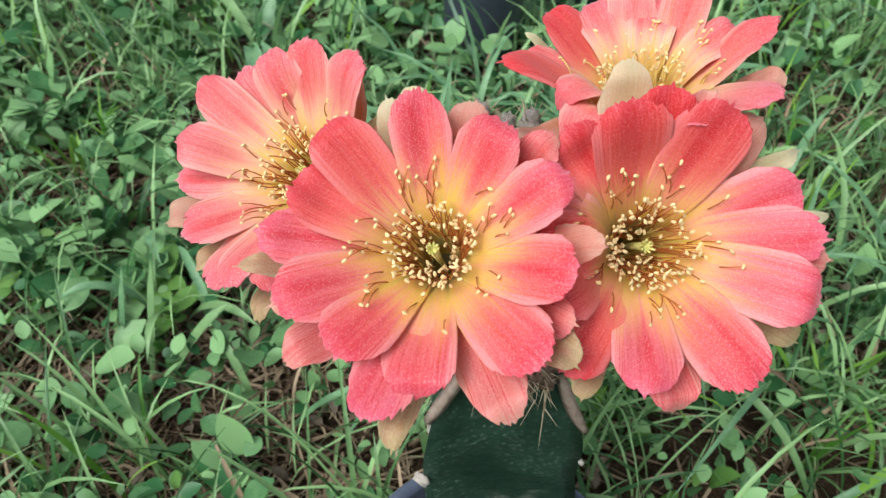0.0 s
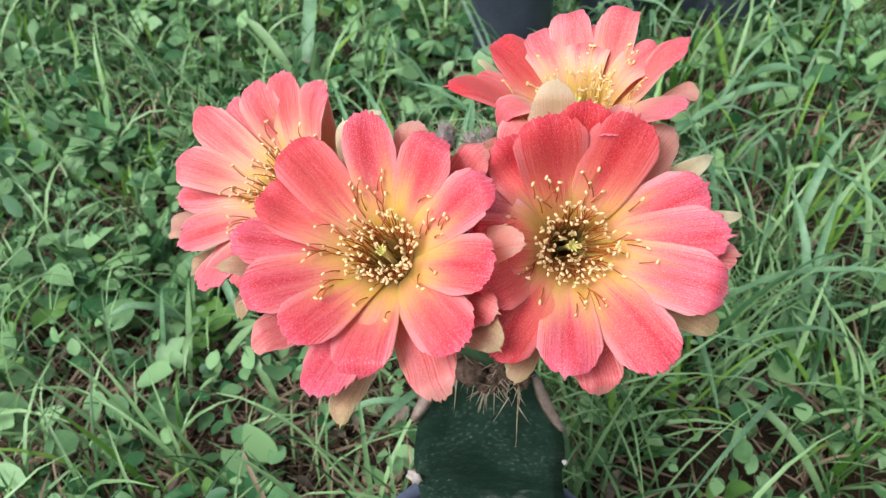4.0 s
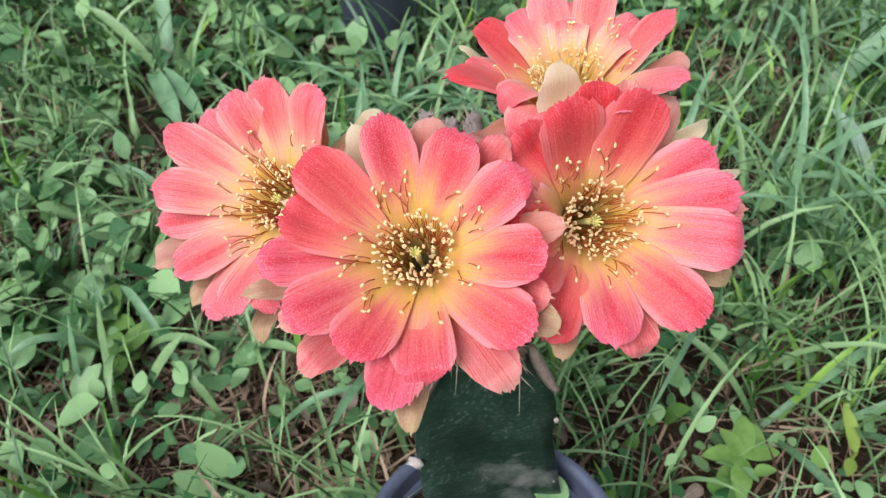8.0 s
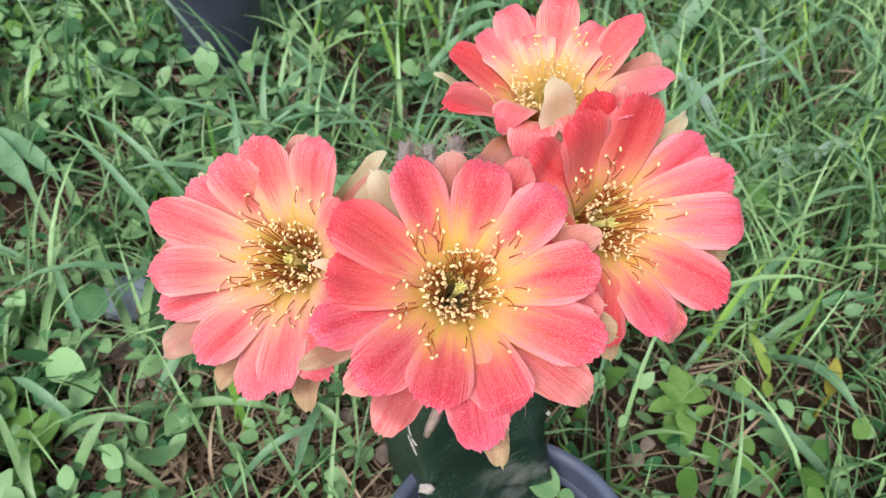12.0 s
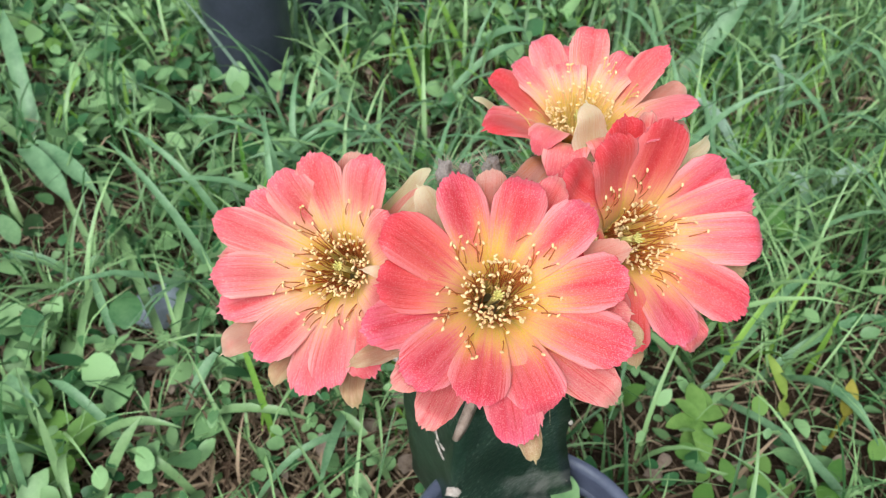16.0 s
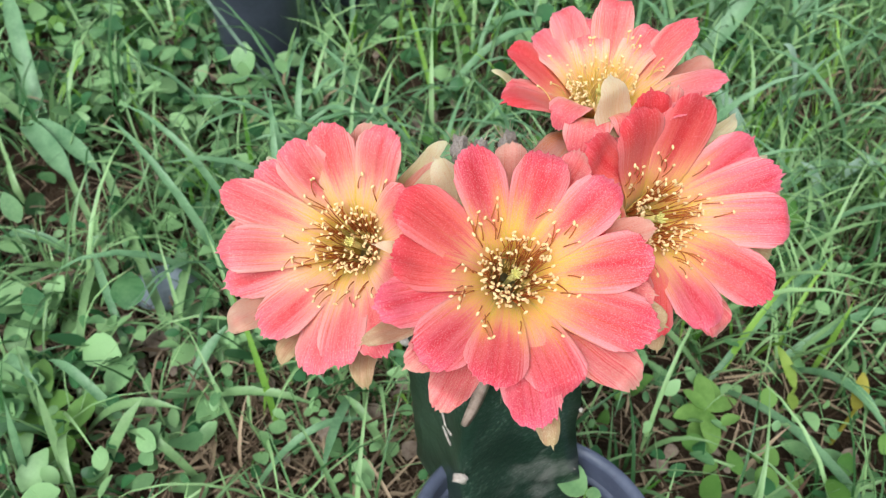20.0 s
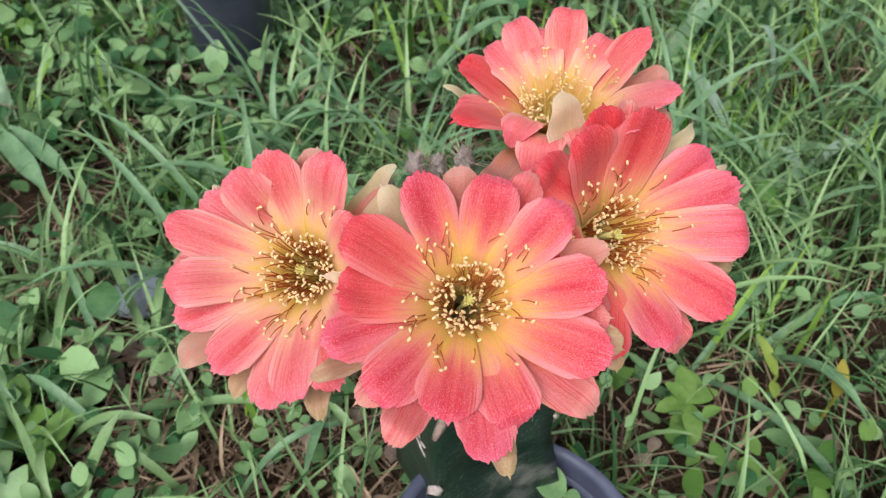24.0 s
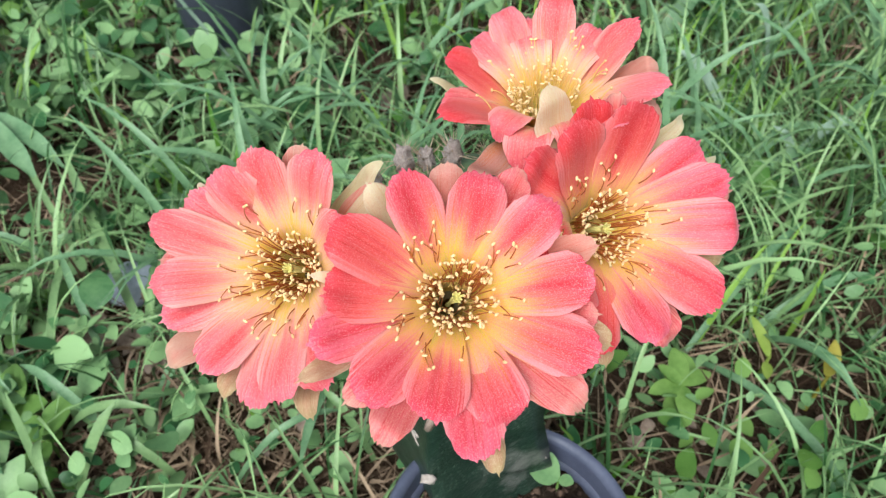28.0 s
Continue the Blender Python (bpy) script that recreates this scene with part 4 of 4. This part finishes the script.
def flap(p0, p1, w):
    """A dried, shrunken strip of old rib skin hanging from the graft."""
    p0, p1 = Vector(p0), Vector(p1)
    rows = 8
    v, f = [], []
    side = (p1 - p0).cross(Vector((0, -1, 0.3))).normalized()
    for i in range(rows + 1):
        u = i / rows
        c = p0.lerp(p1, u) + Vector((0, -0.002 * math.sin(u * 3), 0))
        ww = w * (0.45 + 0.55 * math.sin(math.pi * (0.15 + 0.75 * u)))
        v += [tuple(c - side * ww), tuple(c + Vector((0, -0.0012, 0.0004))), tuple(c + side * ww), tuple(c + Vector((0, 0.0012, 0)))]
    for i in range(rows):
        for k in range(4):
            a, b = 4 * i + k, 4 * i + (k + 1) % 4
            f.append((a, b, b + 4, a + 4))
    f += [(0, 1, 2, 3), (4 * rows, 4 * rows + 1, 4 * rows + 2, 4 * rows + 3)]
    return at_world(part("dry_flap", (v, f), FLAP, None, "dried pinkish-brown strip of rib skin"))


FLAP = plain_organic("dried_skin", (0.22, 0.15, 0.12), (0.46, 0.35, 0.30), 250, 0.9, 0.2, 0.6)
flap((0.018, 0.206, 0.293), (0.006, 0.193, 0.262), 0.0032)
flap((0.055, 0.222, 0.290), (0.071, 0.222, 0.258), 0.0034)
flap((-0.005, 0.232, 0.290), (-0.020, 0.245, 0.268), 0.003)
for p, s_ in (((0.030, 0.207, 0.297), 0.007), ((0.022, 0.208, 0.288), 0.003), ((0.036, 0.208, 0.289), 0.0035), ((0.012, 0.216, 0.298), 0.005)):
    bm = bmesh.new()
    bmesh.ops.create_icosphere(bm, subdivisions=3, radius=1)
    for q in bm.verts:
        q.co = Vector(p) + q.co * s_ * (1 + 0.5 * noise.noise(q.co * 5 + Vector(p) * 200))
    at_world(part("areole", bm, FLUFF, None, "brown woolly areole at the graft"))
for p, s_ in (((0.040, 0.2125, 0.292), 0.006), ((0.047, 0.216, 0.298), 0.0065), ((0.036, 0.211, 0.284), 0.004), ((0.050, 0.218, 0.288), 0.004), ((0.043, 0.214, 0.305), 0.006)):
    bm = bmesh.new()
    bmesh.ops.create_icosphere(bm, subdivisions=3, radius=1)
    for q in bm.verts:
        q.co = Vector(p) + q.co * s_ * (1 + 0.6 * noise.noise(q.co * 5 + Vector(p) * 200) + 0.2 * noise.noise(q.co * 14))
    at_world(part("areole", bm, FLUFF, None, "brown woolly areole at the graft"))
    for k in range(11):
        d = Vector((rng.normal(0, 0.8), rng.normal(-0.9, 0.4), rng.normal(-0.1, 0.8)))
        spine(Vector(p) + d.normalized() * s_ * 0.6, d, rng.uniform(0.006, 0.013), 0.0004)
for k in range(26):
    th, z = rng.uniform(math.pi * 0.95, math.pi * 2.05), rng.uniform(-0.7, 0.75)
    c = math.sqrt(1 - z * z)
    p = SC + Vector((math.cos(th) * c * 0.037, math.sin(th) * c * 0.037, z * 0.055))
    bm = bmesh.new()
    bmesh.ops.create_icosphere(bm, subdivisions=2, radius=1)
    for q in bm.verts:
        q.co = p + q.co * 0.0034 * (1 + 0.6 * noise.noise(q.co * 4 + p * 200))
    at_world(part("areole", bm, FLUFF, None, "brown woolly areole on the scion"))
for k in range(28):
    p = Vector((rng.uniform(0.008, 0.055), 0.205 + rng.uniform(0, 0.006), rng.uniform(0.284, 0.300)))
    spine(p, (rng.normal(0, 0.7), rng.normal(-0.8, 0.4), rng.normal(-0.2, 0.7)), rng.uniform(0.006, 0.013))
spine((0.052, 0.211, 0.292), (0.1, -0.25, -1.0), 0.034, 0.0006)
spine((0.024, 0.205, 0.290), (0.0, -0.2, -1.0), 0.022, 0.0005)
for k in range(5):
    spine((0.012 - 0.002 * k, 0.210, 0.300), (-0.9, -0.5, rng.normal(-0.3, 0.2)), rng.uniform(0.012, 0.018), 0.0004)


# ---- flowers ----
def spline(keys, u):
    """Catmull-Rom through keys of equal spacing."""
    n = len(keys) - 1
    s = min(u * n, n - 1e-6)
    i = int(s)
    w = s - i
    k = [np.array(keys[max(0, min(n, j))]) for j in (i - 1, i, i + 1, i + 2)]
    return 0.5 * (2 * k[1] + (k[2] - k[0]) * w + (2 * k[0] - 5 * k[1] + 4 * k[2] - k[3]) * w * w + (3 * k[1] - k[0] - 3 * k[2] + k[3]) * w ** 3)


WIDTHS = [0.30, 0.44, 0.64, 0.83, 0.96, 1.0]
# kind of petal: height of its tip, ragged edge, how far the sides fall short of the apex, bluntness
PETAL_KINDS = {"i": (0.0, 0.034, 0.30, 2.4), "l": (-0.003, 0.034, 0.30, 2.4), "r": (0.0, 0.030, 0.28, 2.5), "v": (-0.003, 0.030, 0.28, 2.5), "p": (-0.006, 0.020, 0.34, 2.1), "o": (-0.006, 0.020, 0.36, 2.0), "q": (-0.006, 0.010, 0.38, 1.9), "c": (-0.006, 0.010, 0.36, 2.1),
               "s": (-0.010, 0.014, 0.34, 2.2), "w": (-0.009, 0.006, 0.58, 1.5), "d": (-0.008, 0.026, 0.26, 2.6)}


def petal_mesh(radius, half, rise, kind, r, point):
    """A petal with cupped cross-section, ragged rounded apex and thickness; x outward, z along the flower's axis."""
    rows, cols = 20, 33
    tip_h, rag, short, blunt = PETAL_KINDS[kind]
    short, blunt = short * point, blunt / point ** 0.6
    tip_h += rise + r.uniform(-0.0016, 0.0016)
    curl = r.uniform(-0.0045, 0.0015) if kind in "iplrv" else r.uniform(-0.006, 0.0)
    keys = [(0.0055, -0.034), (0.0085, -0.026), (min(0.0150, 0.40 * radius), -0.018), (min(0.0235, 0.58 * radius), -0.0115), (0.76 * radius, tip_h - 0.0045), (0.90 * radius, tip_h - 0.001 + 0.2 * curl), (radius, tip_h + curl)]
    if kind not in "ilrv":
        keys = [(0.0065, -0.036), (0.010, -0.031), (0.017, -0.026), (0.026, -0.020), (0.76 * radius, tip_h - 0.008), (0.90 * radius, tip_h - 0.002 + 0.2 * curl), (radius, tip_h + curl)]
    if kind == "d":
        keys = [(0.0055, -0.034), (0.0085, -0.024), (0.45 * radius, -0.014), (0.62 * radius, -0.008), (0.78 * radius, -0.006), (0.92 * radius, tip_h), (radius, tip_h - 0.005)]
    cup, groove = r.uniform(0.06, 0.24), r.uniform(0.0, 0.06)
    twist = r.uniform(0.03, 0.11) if kind in "ilprv" else r.uniform(-0.12, 0.12)
    teeth = r.uniform(-1, 1, cols) * (0.4 + 0.6 * r.random(cols))
    for j in r.choice(cols, 3):
        teeth[j] -= 1.0
    apex = cols // 2 + int(r.integers(-3, 4))
    bias = r.uniform(-0.22, 0.22)
    waves, phase = r.uniform(3.0, 6.0), r.uniform(0, 6)
    top, uvs = [], []
    for i in range(rows):
        u0 = 1 - (1 - i / (rows - 1)) ** 1.35
        for j in range(cols):
            v = 2 * j / (cols - 1) - 1
            reach = 1 - short * abs(v) ** blunt * (1 + bias * v)
            u = u0 * reach
            end = max(0.0, (u0 - 0.90) / 0.10)
            u += end * (rag * teeth[j] + (0.030 if j == apex else 0.0))
            w = half * float(spline([(a,) for a in WIDTHS], min(1.0, u / 0.74))[0])
            rr, hh = spline(keys, max(0.0, min(1.0, u)))
            if u > 1:
                rr += (u - 1) * radius
            y = v * w
            lift = cup * w * v * v * (1.0 - 2.0 * u ** 1.5) - groove * w * math.exp(-(v * 4) ** 2) + twist * y * u
            lift += 0.0007 * math.sin(v * waves + phase + u * 5) * u * u
            top.append((rr, y, hh + lift))
            uvs.append((u, (v + 1) / 2))
    m = len(top)
    und = [(x - 0.0001, y, z - 0.00040) for x, y, z in top]
    faces = []
    for i in range(rows - 1):
        for j in range(cols - 1):
            a = i * cols + j
            faces.append((a, a + cols, a + cols + 1, a + 1))
            faces.append((m + a, m + a + 1, m + a + cols + 1, m + a + cols))
    rim = [i * cols for i in range(rows)] + [(rows - 1) * cols + j for j in range(1, cols)] + [i * cols + cols - 1 for i in range(rows - 2, -1, -1)]
    for a, b in zip(rim, rim[1:]):
        faces.append((a, m + a, m + b, b))
    return top + und, faces, uvs + uvs


def tube_between(points, radii, segs=10):
    v, f = [], []
    pts = [Vector(p) for p in points]
    for i, p in enumerate(pts):
        d = (pts[min(i + 1, len(pts) - 1)] - pts[max(i - 1, 0)]).normalized()
        q = d.to_track_quat("Z", "Y")
        for k in range(segs):
            a = 2 * math.pi * k / segs
            v.append(tuple(p + q @ Vector((radii[i] * math.cos(a), radii[i] * math.sin(a), 0))))
    for i in range(len(pts) - 1):
        for k in range(segs):
            a, b = i * segs + k, i * segs + (k + 1) % segs
            f.append((a, b, b + segs, a + segs))
    f.append(tuple(range(segs)))
    f.append(tuple(range((len(pts) - 1) * segs, len(pts) * segs)))
    return v, f


def stamen_mesh(a0, r0, h0, r1, h1, a1, r):
    p0 = Vector((r0 * math.cos(a0), r0 * math.sin(a0), h0))
    p2 = Vector((r1 * math.cos(a1), r1 * math.sin(a1), h1))
    p1 = p0.lerp(p2, 0.5) + Vector((0, 0, 0.003)) - 0.15 * Vector((p2.x - p0.x, p2.y - p0.y, 0))
    pts = [(p0 * (1 - s) ** 2 + p1 * 2 * s * (1 - s) + p2 * s * s) for s in (0, 0.25, 0.5, 0.75, 1)]
    v, f = tube_between(pts, [0.00024, 0.00023, 0.00021, 0.00019, 0.00017], 5)
    nf = len(f)
    d = Vector(r.normal(0, 1, 3)).normalized()
    q = d.to_track_quat("Z", "Y")
    b0 = len(v)
    for z, rad in ((-1, 0.25), (-0.5, 0.9), (0.3, 1.0), (0.85, 0.6), (1.05, 0.1)):
        for k in range(6):
            a = k * math.pi / 3
            v.append(tuple(p2 + q @ Vector((0.00053 * rad * math.cos(a), 0.00053 * rad * math.sin(a), 0.0009 * z))))
    for i in range(4):
        for k in range(6):
            f.append((b0 + 6 * i + k, b0 + 6 * i + (k + 1) % 6, b0 + 6 * i + 6 + (k + 1) % 6, b0 + 6 * i + 6 + k))
    return v, f, nf


def flower(centre, axis, petals, seed, root, label, stamens=165, face=None, filament=None, point=1.0):
    r = np.random.default_rng(seed)
    n = Vector(axis).normalized()
    e1 = Vector((0, 0, 1)).cross(n).normalized()
    e2 = n.cross(e1)
    m = Matrix((e1, e2, n)).transposed().to_4x4()
    m.translation = Vector(centre)
    inv = m.inverted()
    # receptacle tube: outer wall, then the inner throat wall
    back = inv @ Vector(root)
    v, f = tube_between([back, back.lerp(Vector((0, 0, -0.052)), 0.55) + Vector((0, 0, -0.004)), (0, 0, -0.050), (0, 0, -0.038), (0, 0, -0.030)], [0.006, 0.007, 0.0078, 0.0085, 0.0088], 20)
    f.pop()
    tube = at_world(part("flower", (v, f), TUBE, None, label))
    tube.matrix_basis = m
    v, f = tube_between([(0, 0, -0.048), (0, 0, -0.044), (0, 0, -0.036), (0, 0, -0.030)], [0.001, 0.0042, 0.0058, 0.0072], 28)
    f.pop()
    part("throat", (v, f), THROAT, tube, "olive-yellow throat")
    looks = {"i": (face or PETAL, ""), "l": (face or PETAL, ""), "r": (DEEP, "deep red petal"), "v": (DEEP, "deep red petal"), "p": (PALE, "petal fading to a pale tip"), "q": (PALE, "cream-pink outer petal"), "c": (CREAM, "cream-white outer petal"), "o": (OUTER, "outer petal fading to a pale tip"),
             "s": (SEPAL, "tan outer sepal"), "w": (CREAM, "cream-white outer sepal"), "d": (face or PETAL, "short curled front petal")}
    for nth, (ang, rad, half, kind, *rise) in enumerate(petals):
        pm = petal_mesh(rad / 1000, half / 1000 * r.uniform(1.0, 1.08), rise[0] / 1000 if rise else 0.0, kind, r, point)
        p = part("sepal" if kind in "sw" else "petal", pm, looks[kind][0], tube, looks[kind][1])
        p.matrix_basis = pose(0, 0, (nth % 2 - 0.5) * 0.0022 + r.uniform(-0.0003, 0.0003), 0, 0, ang)
    bunches = [k * 2 * math.pi / 11 + r.uniform(-0.2, 0.2) for k in range(11)]
    for k in range(stamens + 22):
        a = r.uniform(0, 2 * math.pi)
        inner = k < stamens * 0.78
        if k >= stamens:
            inner = True
            s = stamen_mesh(a, r.uniform(0.0030, 0.0052), -0.040, r.uniform(0.0030, 0.0062), r.uniform(-0.028, -0.021), a + r.normal(0, 0.4), r)
        elif inner:
            hb = r.uniform(-0.036, -0.024)
            r1 = 0.0048 + 0.0086 * math.sqrt(r.random())
            s = stamen_mesh(a, 0.0050 + 0.28 * (hb + 0.036), hb, r1, -0.0235 + 0.9 * r1 + r.uniform(-0.003, 0.003), a + r.normal(0, 0.3), r)
        else:
            a = bunches[int(r.integers(0, 11))] + r.normal(0, 0.08)
            r1 = r.uniform(0.0165, 0.0250)
            r0 = r1 - r.uniform(0.0034, 0.0058)
            low = -0.018 + (0.76 if r0 > 0.015 else 1.23) * (r0 - 0.015)
            s = stamen_mesh(a, r0, low - 0.0005, r1, -0.018 + 0.76 * (r1 - 0.015) + r.uniform(0.0018, 0.0045), a + r.normal(0, 0.12), r)
        st = part("stamen", s[:2], [FILAMENT, ANTHER, filament or FILAMENT_PALE], tube)
        lead = 14 if filament else 5 if inner else 0
        st.data.polygons.foreach_set("material_index", [2] * lead + [2 if filament else 0] * (s[2] - lead) + [1] * (len(s[1]) - s[2]))
    v, f = tube_between([(0, 0, -0.045), (0, 0, -0.028), (0.0004, 0, -0.0185)], [0.0010, 0.0011, 0.0012], 8)
    for k in range(9):
        a = k * math.pi * 2 / 9 + 0.2
        far = r.uniform(0.0014, 0.0021)
        w, g = tube_between([(0, 0, -0.0195), (0.0013 * math.cos(a), 0.0013 * math.sin(a), -0.0165), (far * math.cos(a), far * math.sin(a), r.uniform(-0.0160, -0.0142))], [0.0005, 0.0005, 0.0003], 6)
        b0 = len(v)
        v, f = v + w, f + [tuple(b0 + i for i in q) for q in g]
    part("stigma", (v, f), STIGMA, tube, "pale yellow-green lobed stigma")
    return tube


THROAT = plain_organic("flower_throat", (0.36, 0.20, 0.030), (0.60, 0.42, 0.09), 200, 0.6, 0.3)
# petals: angle in degrees, reach and half width in millimetres, kind, extra height of the tip
flower((0.0201, 0.1577, 0.4093), (0.08, -0.564, 0.822), [
    (13, 47.3, 6.8, "p"), (36, 41.4, 9.2, "i"), (55, 46.5, 8, "o"), (71, 39.2, 8.8, "i"), (87, 42.8, 8.2, "p"), (108, 41.6, 8.8, "i"), (121, 45.5, 7.0, "c"), (145, 44.8, 9.2, "r"),
    (163, 47.5, 4.2, "w"), (170, 41.5, 9.4, "v", -1), (190, 47.9, 8.8, "l"), (199, 55.1, 4.2, "s"), (215, 47.5, 7.8, "o"), (217, 43.5, 9.6, "i"), (233, 51.3, 8.0, "o"), (247, 38.3, 9.9, "i"),
    (267, 49.1, 9.0, "l"), (274, 55.8, 5.4, "s"), (281, 41.5, 10.2, "i"), (310, 52.5, 9.0, "o"), (326, 45.3, 9.7, "i"), (335, 51.0, 7.0, "s"), (343, 45.0, 8.0, "o"), (358, 41.0, 9.9, "i")],
    11, (0.024, 0.212, 0.352), "open coral-pink cactus flower with yellow throat facing forward")
flower((-0.0420, 0.1771, 0.4033), (-0.201, -0.602, 0.773), [
    (10, 30.0, 9.0, "l"), (37, 29.5, 9.6, "i"), (49, 44.9, 7.5, "q"), (44, 46.0, 6.0, "c"), (59, 49.4, 5.6, "w"), (78, 40.4, 8.6, "i"), (92, 41.9, 7.4, "p"), (112, 39.7, 8.4, "i"), (133, 37.6, 8.8, "i"), (149, 43.1, 5.0, "w"),
    (155, 40.0, 8.0, "l"), (173, 44.4, 8.4, "i"), (189, 47.0, 6.5, "o"), (201, 42.3, 8.8, "i"), (216, 45.0, 8.0, "l"), (232, 52.3, 7.2, "q"), (247, 41.7, 9.2, "i"), (257, 48.5, 5.0, "s"),
    (274, 47.4, 8.6, "l"), (289, 43.8, 8.2, "i"), (293, 51.5, 5.4, "s"), (309, 43.7, 8.2, "i"), (327, 40.3, 9.0, "l"), (345, 31.0, 9.6, "i")],
    12, (0.004, 0.228, 0.345), "open coral-pink cactus flower leaning to one side, beside woolly buds", face=SOFT)
flower((0.0790, 0.1862, 0.4063), (0.356, -0.650, 0.693), [
    (1, 44.0, 9.5, "l", 2), (8, 53.5, 5.0, "w"), (21, 42.3, 9.4, "i"), (31, 52.5, 5.8, "w"), (49, 47.8, 8.6, "p"), (64, 41.5, 10.6, "r"), (84, 44.5, 10.5, "v"), (95, 54.0, 8.8, "c", -5), (69, 46.5, 7.6, "o"), (104, 40.4, 11.4, "r"), (124, 41.0, 9.6, "v", -5),
    (139, 46.5, 8.8, "p", -7), (160, 36.0, 9.0, "l", -6), (178, 33.0, 9.8, "v", -5), (203, 33.9, 8.8, "r"), (230, 43.6, 8.4, "v"), (243, 47.6, 6.2, "s"), (262, 39.8, 10.0, "i"), (277, 47.8, 9.0, "o"), (302, 45.0, 10.0, "i"),
    (327, 53.0, 6.4, "s"), (339, 45.5, 9.8, "i", 3), (353, 49.5, 8.4, "o", 1)],
    13, (0.058, 0.226, 0.35), "deep coral cactus flower with dark throat facing outward")
flower((0.0530, 0.2405, 0.4350), (-0.115, -0.201, 0.973), [
    (11, 44.0, 8.2, "i"), (31, 42.0, 7.4, "p"), (48, 37.4, 8.8, "i", 3), (72, 33.0, 8.0, "l", -2), (103, 36.0, 8.4, "i", 3), (125, 32.0, 8.0, "l", -2), (140, 36.0, 8.4, "i", 3), (165, 33.0, 8.0, "l", -2), (190, 36.3, 9.5, "r", 1),
    (198, 42.5, 5.6, "w"), (220, 38.0, 8.2, "l"), (237, 42.6, 8.0, "r"), (260, 47.0, 7.4, "q", -4), (262, 30.0, 7.6, "d"), (283, 37.0, 8.6, "d", -3), (300, 34.0, 8.0, "o", -4), (318, 33.0, 8.0, "d", -4), (340, 38.0, 8.4, "l")],
    14, (0.04, 0.255, 0.372), "coral-pink cactus flower opening upward behind the others", face=SOFT, filament=FILAMENT_PALE, point=1.35)
